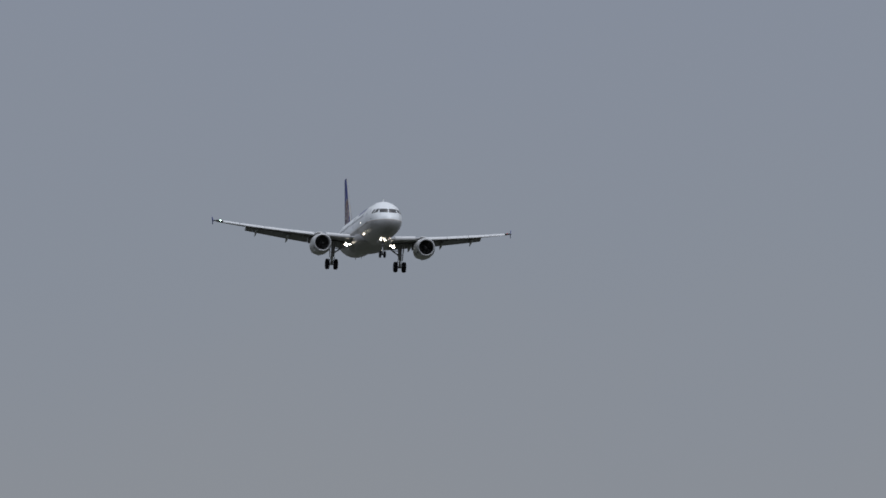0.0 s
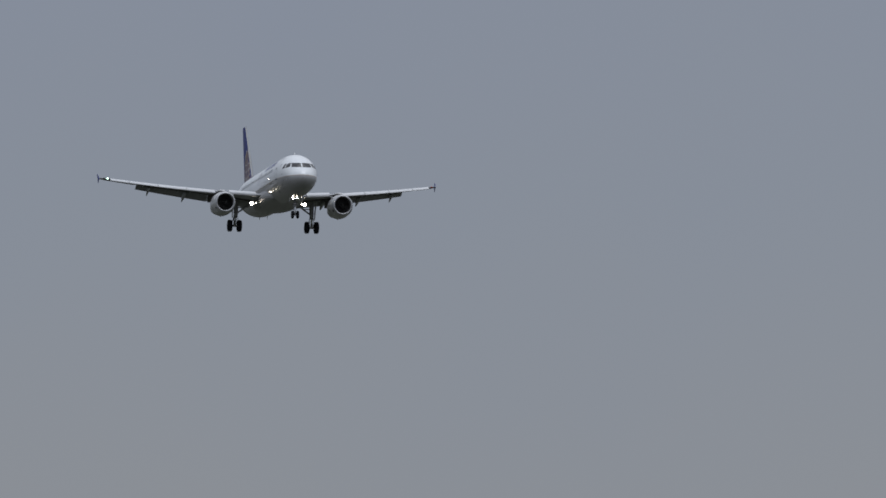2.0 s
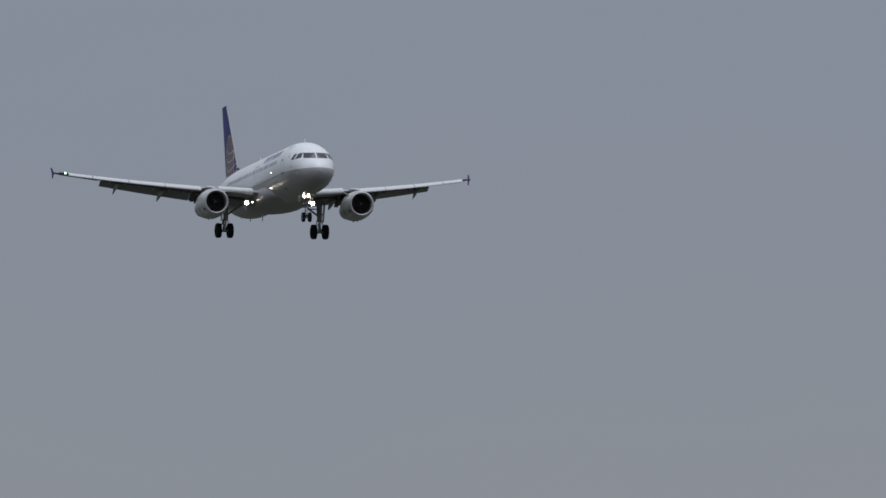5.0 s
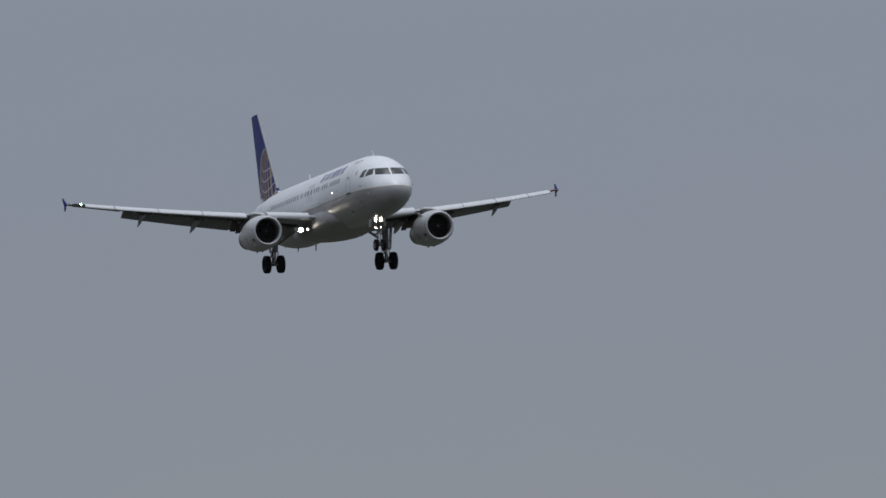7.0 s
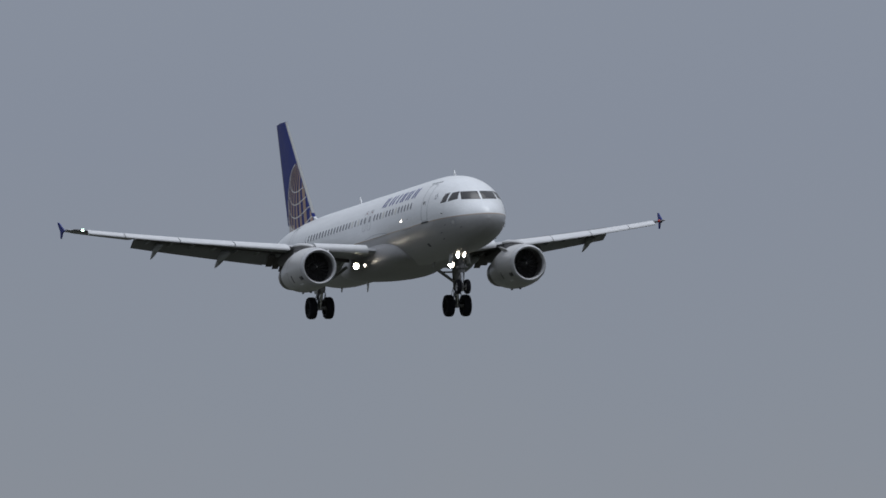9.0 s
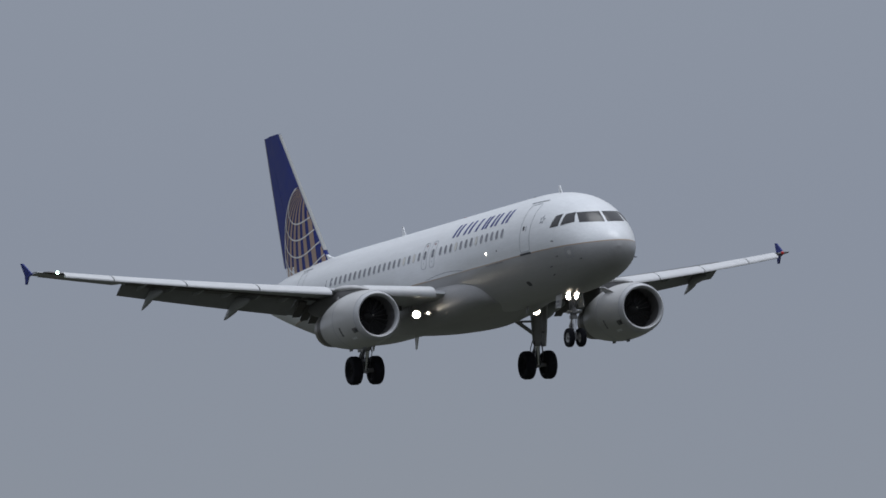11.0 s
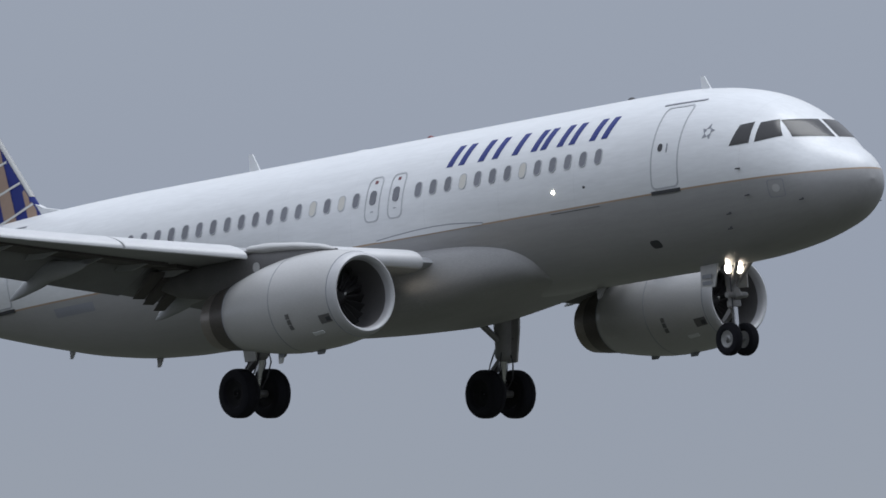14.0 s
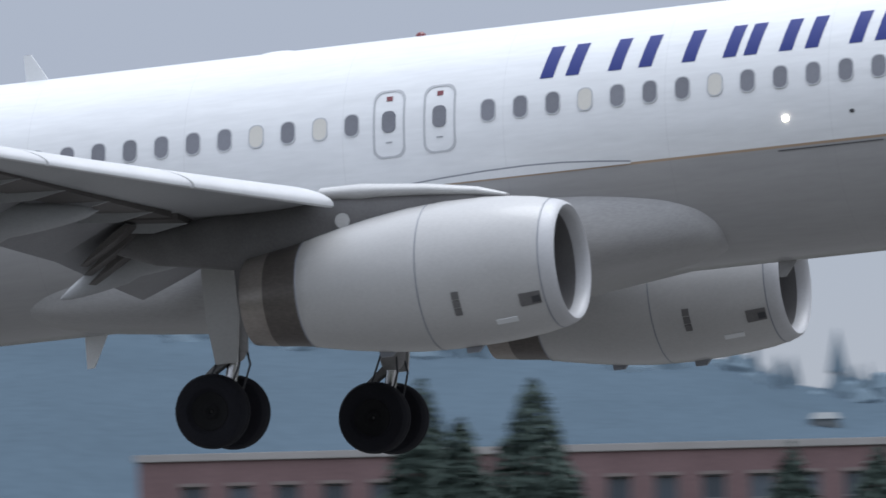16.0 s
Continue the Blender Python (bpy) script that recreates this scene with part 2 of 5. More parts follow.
def spun(bm, profile, centre, k=48, axis="X", close=False):
    """A profile of (along, radius) turned about an axis."""
    rings = []
    for d, r in profile:
        ring = []
        for i in range(k):
            a = 2 * math.pi * i / k
            u, v = r * math.cos(a), r * math.sin(a)
            off = {"X": (d, u, v), "Y": (u, d, v), "Z": (u, v, d)}[axis]
            ring.append(Vector(centre) + Vector(off))
        rings.append(ring)
    if close:
        rings.append(rings[0])
    loops = [[bm.verts.new(v) for v in ring] for ring in (rings[:-1] if close else rings)]
    if close:
        loops.append(loops[0])
    for a, b in zip(loops, loops[1:]):
        for i in range(k):
            bm.faces.new((a[i], a[(i + 1) % k], b[(i + 1) % k], b[i]))
    return loops


def box(bm, lo, hi, bevel=0.0):
    made = bmesh.ops.create_cube(bm, size=1.0)["verts"]
    for v in made:
        v.co = Vector([lo[i] + (v.co[i] + 0.5) * (hi[i] - lo[i]) for i in range(3)])
    if bevel:
        bmesh.ops.bevel(bm, geom=list({e for v in made for e in v.link_edges}), offset=bevel, segments=2, affect="EDGES")
    return bm


def slab(bm, outline, depth):
    """A flat plate: an outline of 3D points, thickened by the vector depth about its middle."""
    half = Vector(depth) / 2
    return loft(bm, [[Vector(p) - half for p in outline], [Vector(p) + half for p in outline]])


# ---------------------------------------------------------------- the airliner (x forward from the nose, y to its left, z up)
airliner = tagged(new("airliner"), "white twin-engine passenger jet, grey belly, navy tail, landing gear lowered", "airplane")

# station aft of the nose: top, bottom, half width
STATIONS = [(0.04, -0.61, -0.63, 0.02), (0.09, -0.39, -0.85, 0.23), (0.19, -0.20, -1.04, 0.42), (0.40, 0.00, -1.24, 0.67), (0.70, 0.20, -1.41, 0.91),
            (1.1, 0.43, -1.58, 1.16), (1.5, 0.78, -1.69, 1.34), (1.9, 1.09, -1.78, 1.50), (2.4, 1.40, -1.87, 1.63), (3.0, 1.66, -1.94, 1.75),
            (3.7, 1.85, -2.00, 1.85), (4.6, 2.00, -2.03, 1.92), (5.8, 2.10, -2.05, 1.97), (7.5, 2.13, -2.04, 1.98), (23.5, 2.13, -2.04, 1.98),
            (25.5, 2.13, -1.96, 1.95), (27.5, 2.11, -1.72, 1.82), (29.5, 2.06, -1.33, 1.60), (31.5, 1.98, -0.88, 1.30), (33.5, 1.88, -0.38, 0.97),
            (35.5, 1.68, 0.16, 0.60), (36.8, 1.45, 0.54, 0.34), (37.4, 1.28, 0.76, 0.18)]


def section(a):
    """Top, bottom and half width of the fuselage at a station."""
    s = STATIONS
    i = max(0, min(len(s) - 2, next((k for k in range(len(s) - 1) if a <= s[k + 1][0]), len(s) - 2)))
    h = s[i + 1][0] - s[i][0]
    f = max(0.0, min(1.0, (a - s[i][0]) / h))
    out = []
    for c in (1, 2, 3):
        def slope(k):
            if k <= 0 or k >= len(s) - 1:
                return 0.0 if k else 3.0 * (1 if c != 2 else -1)
            d0 = (s[k][c] - s[k - 1][c]) / (s[k][0] - s[k - 1][0])
            d1 = (s[k + 1][c] - s[k][c]) / (s[k + 1][0] - s[k][0])
            return 0.0 if d0 * d1 <= 0 else 2 * d0 * d1 / (d0 + d1)
        m0, m1 = slope(i) * h, slope(i + 1) * h
        out.append((2 * f**3 - 3 * f * f + 1) * s[i][c] + (f**3 - 2 * f * f + f) * m0 + (3 * f * f - 2 * f**3) * s[i + 1][c] + (f**3 - f * f) * m1)
    return out


def skin(a, z, side, off=0.0):
    """The point of the fuselage skin at station a and height z, off metres proud of it."""
    top, bot, half = section(a)
    c, h = (top + bot) / 2, (top - bot) / 2
    s = max(-1.0, min(1.0, (z - c) / h))
    co = math.sqrt(1 - s * s)
    n = Vector((0, side * co / half, s / h)).normalized()
    return Vector((-a, side * half * co, c + h * s)) + n * off


def rounded(a0, a1, z0, z1, r, k=5):
    """A rounded rectangle in (station, height)."""
    pts = []
    for ca, cz, start in ((a1 - r, z1 - r, 0), (a0 + r, z1 - r, 90), (a0 + r, z0 + r, 180), (a1 - r, z0 + r, 270)):
        for i in range(k):
            t = radians(start + 90 * i / (k - 1))
            pts.append((ca + r * math.cos(t), cz + r * math.sin(t)))
    return pts


def draped(bm, outline, side, off=0.008, deep=0.03):
    """A small plate that follows the skin."""
    return loft(bm, [[skin(a, z, side, off - deep) for a, z in outline], [skin(a, z, side, off) for a, z in outline]])


def draped_ring(bm, outline, side, width, off=0.008):
    """A painted or sealed line of that width along a closed outline on the skin."""
    ca, cz = sum(p[0] for p in outline) / len(outline), sum(p[1] for p in outline) / len(outline)
    inner = []
    for a, z in outline:
        d = math.hypot(a - ca, z - cz)
        inner.append((a - (a - ca) / max(abs(a - ca), 1e-6) * min(abs(a - ca), width), z - (z - cz) / max(abs(z - cz), 1e-6) * min(abs(z - cz), width)))
    outer_v = [bm.verts.new(skin(a, z, side, off)) for a, z in outline]
    inner_v = [bm.verts.new(skin(a, z, side, off)) for a, z in inner]
    low_o = [bm.verts.new(skin(a, z, side, -0.01)) for a, z in outline]
    low_i = [bm.verts.new(skin(a, z, side, -0.01)) for a, z in inner]
    k = len(outline)
    for i in range(k):
        j = (i + 1) % k
        bm.faces.new((outer_v[i], outer_v[j], inner_v[j], inner_v[i]))
        bm.faces.new((low_o[i], low_o[j], outer_v[j], outer_v[i]))
        bm.faces.new((inner_v[i], inner_v[j], low_i[j], low_i[i]))
    return bm


def dense(outline, step=0.12):
    """More points along the long edges, so that a plate bends with the skin."""
    out = []
    for p, q in zip(outline, outline[1:] + outline[:1]):
        k = max(1, int(math.hypot(q[0] - p[0], q[1] - p[1]) / step))
        out += [(p[0] + (q[0] - p[0]) * i / k, p[1] + (q[1] - p[1]) * i / k) for i in range(k)]
    return out


def draped_grid(bm, corners, side, place, off=0.010, k=6):
    """A four-cornered plate of k x k faces that follows the skin; place turns (u, z) into a skin point."""
    p, q, r, s = corners
    grid = []
    for i in range(k + 1):
        row = []
        for j in range(k + 1):
            u, v = i / k, j / k
            c = [p[n] * (1 - u) * (1 - v) + q[n] * u * (1 - v) + r[n] * u * v + s[n] * (1 - u) * v for n in (0, 1)]
            edge = i in (0, k) or j in (0, k)
            row.append(bm.verts.new(place(c[0], c[1], side, off * (0.4 if edge else 1.0))))
        grid.append(row)
    for i in range(k):
        for j in range(k):
            bm.faces.new((grid[i][j], grid[i + 1][j], grid[i + 1][j + 1], grid[i][j + 1]))
    return bm


def build_fuselage():
    bm = bmesh.new()
    rings = []
    stations = [0.04, 0.05, 0.065, 0.09, 0.115] + [0.15 + 0.1 * i for i in range(17)] + [1.9 + 0.22 * i for i in range(20)] + [6.5 + 0.8 * i for i in range(22)] + [24.2 + 0.45 * i for i in range(29)] + [37.2, 37.4]
    for a in stations:
        top, bot, half = section(a)
        c, h = (top + bot) / 2, (top - bot) / 2
        rings.append([Vector((-a, half * math.cos(2 * math.pi * i / 80), c + h * math.sin(2 * math.pi * i / 80))) for i in range(80)])
    loft(bm, rings)
    body = part("fuselage", bm, M_SKIN, airliner, "white upper skin over grey belly with thin gold line", angle=50)
    # exhaust of the tail cone
    bm = bmesh.new()
    spun(bm, [(0, 0.02), (0.0, 0.14), (0.14, 0.16)], (-37.45, 0, 1.02), 20)
    part("tail_cone_exhaust", bm, M_NOZZLE, body)
    # cabin windows
    rows = [13.57 - 0.533 * k for k in range(13)] + [15.84 + 0.533 * k for k in range(25)]
    blinds = {3, 7, 14, 16}
    for side in (-1, 1):
        ring = finish("window_surround", draped_ring(bmesh.new(), [(10 + a, 0.70 + z) for a, z in rounded(-0.126, 0.126, -0.184, 0.184, 0.100)], side, 0.016, 0.015), M_SURROUND)
        pane = finish("cabin_window", draped(bmesh.new(), [(10 + a, 0.70 + z) for a, z in rounded(-0.112, 0.112, -0.170, 0.170, 0.088)], side, 0.014), M_PANE)
        shut = pane.copy()
        shut.materials.clear()
        shut.materials.append(M_BLIND)
        for i, a in enumerate(rows):
            top, bot, half = section(a)
            shrink = half - 1.98
            for name, me in (("cabin_window", shut if i in blinds and side < 0 else pane), ("window_surround", ring)):
                ob = new(name, me)
                ob.parent = body
                ob.location = (10 - a, side * shrink, 0)
        # over-wing exits
        for a in (14.38, 15.22):
            door = part("overwing_exit", draped_ring(bmesh.new(), dense(rounded(a - 0.265, a + 0.265, 0.12, 1.20, 0.15)), side, 0.030, 0.010), M_SURROUND, body, "grey outlined overwing exit hatch")
            ob = part("exit_window", draped(bmesh.new(), rounded(a - 0.112, a + 0.112, 0.525, 0.865, 0.088), side, 0.015), M_PANE, body)
            part("exit_mark", draped(bmesh.new(), [(a - 0.05, 1.03), (a + 0.05, 1.03), (a + 0.05, 1.10), (a - 0.05, 1.10)], side, 0.009), M_RED_PAINT, body)
            part("exit_handle", draped(bmesh.new(), [(a - 0.05, 0.36), (a + 0.05, 0.36), (a + 0.05, 0.375), (a - 0.05, 0.375)], side, 0.009), M_OUTLINE, body)
        # cabin doors, front and rear
        for a in (4.91, 30.0):
            part("cabin_door", draped_ring(bmesh.new(), dense(rounded(a - 0.44, a + 0.44, -0.30, 1.60, 0.12)), side, 0.032, 0.010), M_SURROUND, body, "white cabin door with grey outline")
            part("door_window", draped(bmesh.new(), rounded(a + 0.10, a + 0.24, 0.56, 0.74, 0.068), side, 0.010), M_DARK, body)
            part("door_handle", draped(bmesh.new(), [(a - 0.06, 0.52), (a - 0.03, 0.52), (a - 0.03, 0.72), (a - 0.06, 0.72)], side, 0.012), M_OUTLINE, body)
            part("door_sill", draped(bmesh.new(), dense([(a - 0.46, -0.41), (a + 0.46, -0.41), (a + 0.46, -0.33), (a - 0.46, -0.33)]), side, 0.025), M_DARK, body)
            part("rain_gutter", draped(bmesh.new(), dense([(a - 0.62, 1.66), (a + 0.62, 1.66), (a + 0.62, 1.685), (a - 0.62, 1.685)]), side, 0.015), M_OUTLINE, body)
        # the airline's mark as six plain slanted bars
        for a0, a1 in ((12.72, 11.98), (11.60, 10.78), (10.42, 10.12), (9.72, 9.06), (8.80, 8.06), (7.66, 6.92)):
            z0, z1, lean, w = 1.11, 1.61, 0.13 * -side, 0.22
            starts = [a1 + w / 2] if a0 - a1 < 0.4 else [a1 + w / 2 + 0.05, a0 - w / 2 - 0.05]
            for a in starts:
                cs = [(a - w / 2 + lean / 2, z0), (a + w / 2 + lean / 2, z0), (a + w / 2 - lean / 2, z1), (a - w / 2 - lean / 2, z1)]
                part("name_mark", draped_grid(bmesh.new(), cs, side, skin, 0.012, 6), M_LOGO, body, "plain navy slanted bar")
        # small five-pointed ring mark behind the cockpit
        for i in range(5):
            t = radians(90 + 72 * i)
            ca, cz = 3.67 + 0.125 * math.cos(t), 0.84 + 0.125 * math.sin(t)
            tri = [(ca + 0.075 * math.cos(t + q), cz + 0.075 * math.sin(t + q)) for q in (0.5, 2.4, 4.1)]
            part("ring_mark", draped(bmesh.new(), tri, side, 0.007), M_OUTLINE, body)
        # upper edge of the wing-root fairing
        edge = [(11.3, -0.35), (11.8, -0.30), (12.4, -0.255), (13.0, -0.24), (13.7, -0.255), (14.4, -0.29), (15.1, -0.34)]
        part("fairing_edge", draped(bmesh.new(), edge + [(15.1, -0.37), (11.3, -0.375)], side, 0.022, 0.05), M_WHITE, body, "white upper edge of the wing fairing")
        part("fairing_seam", draped(bmesh.new(), edge + [(a, z + 0.022) for a, z in edge[::-1]], side, 0.02), M_OUTLINE, body)
        # registration, as a plain bar
        part("registration_bar", draped_grid(bmesh.new(), [(26.0, -0.76), (27.75, -0.76), (27.75, -0.54), (26.0, -0.54)], side, skin, 0.012, 4), M_OUTLINE, body, "plain dark bar")
        # side hatches, vents and probes
        part("avionics_hatch", draped_ring(bmesh.new(), dense(rounded(1.55, 1.95, -0.86, -0.46, 0.05)), side, 0.014, 0.006), M_OUTLINE, body)
        part("oxygen_port", draped(bmesh.new(), rounded(1.66, 1.84, -0.75, -0.57, 0.089), side, 0.006), M_COWL, body)
        part("static_port", draped(bmesh.new(), rounded(7.60, 7.68, 0.02, 0.08, 0.029), side, 0.010), M_DARK, body)
        part("outflow_vent", draped(bmesh.new(), rounded(5.78, 6.12, -1.54, -1.37, 0.08), side, 0.006), M_DARK, body)
        part("cargo_seam", draped(bmesh.new(), dense([(7.2, -0.445), (8.9, -0.445), (8.9, -0.432), (7.2, -0.432)]), side, 0.012), M_DARK, body)
        for a, z in ((2.65, -0.12), (2.5, -0.72), (3.2, -1.05), (1.2, -0.95), (3.4, -1.35)):
            bm = bmesh.new()
            p0, p1 = skin(a, z, side, -0.02), skin(a, z, side, 0.07)
            tube(bm, p0, p1, 0.02, 0.016, 8)
            tube(bm, p1 + Vector((-0.05, 0, 0)), p1 + Vector((0.10, 0, 0)), 0.016, 0.012, 8)
            part("air_probe", bm, M_DARK, body)
        # wing inspection lamp
        bm = bmesh.new()
        spun(bm, [(0.0, 0.05), (0.035, 0.036), (0.04, 0.004)], (0, 0, 0), 14, "Y")
        lamp = part("inspection_lamp", bm, M_LAMP_SMALL, body, "small glowing lamp in the skin")
        lamp.location = skin(8.72, 0.05, side, -0.02)
        lamp.scale = (1, side, 1)
    # cockpit panes: one front and two sides on each side
    def skin_y(y, z, side, off):
        """The skin point at a distance y from the middle and a height z, on the nose."""
        lo, hi = 0.05, 4.5
        for _ in range(40):
            mid = (lo + hi) / 2
            top, bot, half = section(mid)
            c, h = (top + bot) / 2, (top - bot) / 2
            if ((z - c) / h) ** 2 + (y / half) ** 2 > 1:
                lo = mid
            else:
                hi = mid
        a = hi
        e = 0.02
        p = skin(a, z, side)
        g = skin(a + e, z, side) - skin(a - e, z, side)
        v = skin(a, z + e, side) - skin(a, z - e, side)
        n = g.cross(v).normalized()
        if n.y * side < 0:
            n = -n
        return p + n * off
    for side in (-1, 1):
        part("windshield_pane", draped_grid(bmesh.new(), [(0.05, 0.45), (0.96, 0.49), (0.86, 0.93), (0.05, 0.92)], side, skin_y, 0.014, 10), M_GLASS, body, "dark cockpit windshield pane", angle=60)
        for name, cs in (("side_pane", [(1.76, 0.53), (2.33, 0.45), (2.38, 0.91), (2.06, 0.95)]), ("rear_side_pane", [(2.46, 0.45), (2.97, 0.43), (2.84, 0.90), (2.52, 0.94)])):
            part(name, draped_grid(bmesh.new(), cs, side, skin, 0.014, 8), M_GLASS, body, "dark cockpit side window pane", angle=60)
    # antennas, beacon and fairings on the crown and belly
    def blade(name, a, z, high, chord, mat, down=False):
        bm = bmesh.new()
        sg = -1 if down else 1
        pts = [Vector((-a, 0, z)), Vector((-a - chord, 0, z)), Vector((-a - chord * 1.02, 0, z + sg * high)), Vector((-a - chord * 0.72, 0, z + sg * high))]
        slab(bm, pts, (0, 0.035, 0))
        return part(name, bm, mat, body)
    blade("crown_antenna", 21.5, 2.06, 0.50, 0.42, M_WHITE)
    blade("crown_antenna", 5.2, 1.98, 0.40, 0.36, M_WHITE)
    blade("belly_antenna", 20.9, -2.0, 0.55, 0.40, M_WHITE, True)
    blade("belly_antenna", 9.3, -2.0, 0.28, 0.34, M_GREY, True)
    blade("belly_antenna", 25.6, -1.85, 0.30, 0.30, M_GREY, True)
    blade("belly_antenna", 29.0, -1.35, 0.24, 0.26, M_GREY, True)
    bm = bmesh.new()
    bmesh.ops.create_uvsphere(bm, u_segments=16, v_segments=8, radius=0.095)
    ob = part("beacon", bm, M_BEACON, body, "red beacon lens on the crown")
    ob.location = (-15.2, 0, 2.11)
    bm = bmesh.new()
    bmesh.ops.create_uvsphere(bm, u_segments=16, v_segments=8, radius=0.5)
    ob = part("satellite_fairing", bm, M_WHITE, body)
    ob.location, ob.scale = (-17.6, 0, 2.06), (0.85, 0.5, 0.20)
    bm = bmesh.new()
    bmesh.ops.create_uvsphere(bm, u_segments=12, v_segments=6, radius=0.10)
    ob = part("crown_fairing", bm, M_DARK, body)
    ob.location = (-8.0, 0, 2.11)
    # belly fairing round the wing roots
    bm = bmesh.new()
    rings = []
    for i in range(49):
        f = (i / 48) ** 1.4
        a = 10.1 + 11.75 * f * (0.35 + 0.65 * f ** 0.5) ** 0.9
        g = math.sqrt(max(0.0, 1 - (1 - f * 2.4) ** 2)) if f < 0.4166 else math.cos(math.pi * (f - 0.4166) / (0.5834 * 2)) ** 0.6
        g = max(g, 0.02)
        ring = []
        for k in range(36):
            t = 2 * math.pi * k / 36
            y, z = math.cos(t), math.sin(t)
            y = math.copysign(abs(y) ** 0.75, y) * (1.22 + 0.86 * g)
            dip = max(0.0, min(1.0, (a - 10.1) / 5.2))
            dip = dip * dip * (3 - 2 * dip)
            z = math.copysign(abs(z) ** 0.75, z) * ((0.42 + 0.62 * g) if z > 0 else 0.44 + 0.20 * g + 0.40 * g * dip)
            ring.append(Vector((-a, y, -1.38 + z)))
        rings.append(ring)
    loft(bm, rings)
    part("belly_fairing", bm, M_GREY, airliner, "smooth grey fairing under the wing roots", angle=60)
    return body


build_fuselage()


# wing plan: y, leading edge x, trailing edge x, z, thickness
def wing_at(y):
    le = -12.75 - (y - 1.98) * 0.5075
    te = -19.0 if y < 6.4 else -19.0 - (y - 6.4) * 0.255
    z = -1.08 + (y - 1.98) * 0.105 + 0.00238 * (y - 1.98) ** 2
    th = 0.92 - (y - 1.98) * 0.075 if y < 6.4 else 0.59 - (y - 6.4) * 0.040
    return le, te, z, max(th, 0.15)


def foil(le, te, z, th, y, k=14, droop=0.0):
    """A closed wing section in the plane y."""
    c = le - te
    upper, lower = [], []
    for i in range(k + 1):
        s = 0.5 - 0.5 * math.cos(math.pi * i / k)
        t = 2.6 * (0.2969 * math.sqrt(s) - 0.126 * s - 0.3516 * s**2 + 0.2843 * s**3 - 0.1015 * s**4) / 0.52
        upper.append(Vector((le - c * s, y, z + th * 0.56 * t - droop * s)))
        lower.append(Vector((le - c * s, y, z - th * 0.44 * t * (1 - 0.35 * s) - droop * s)))
    return upper + lower[-2:0:-1]


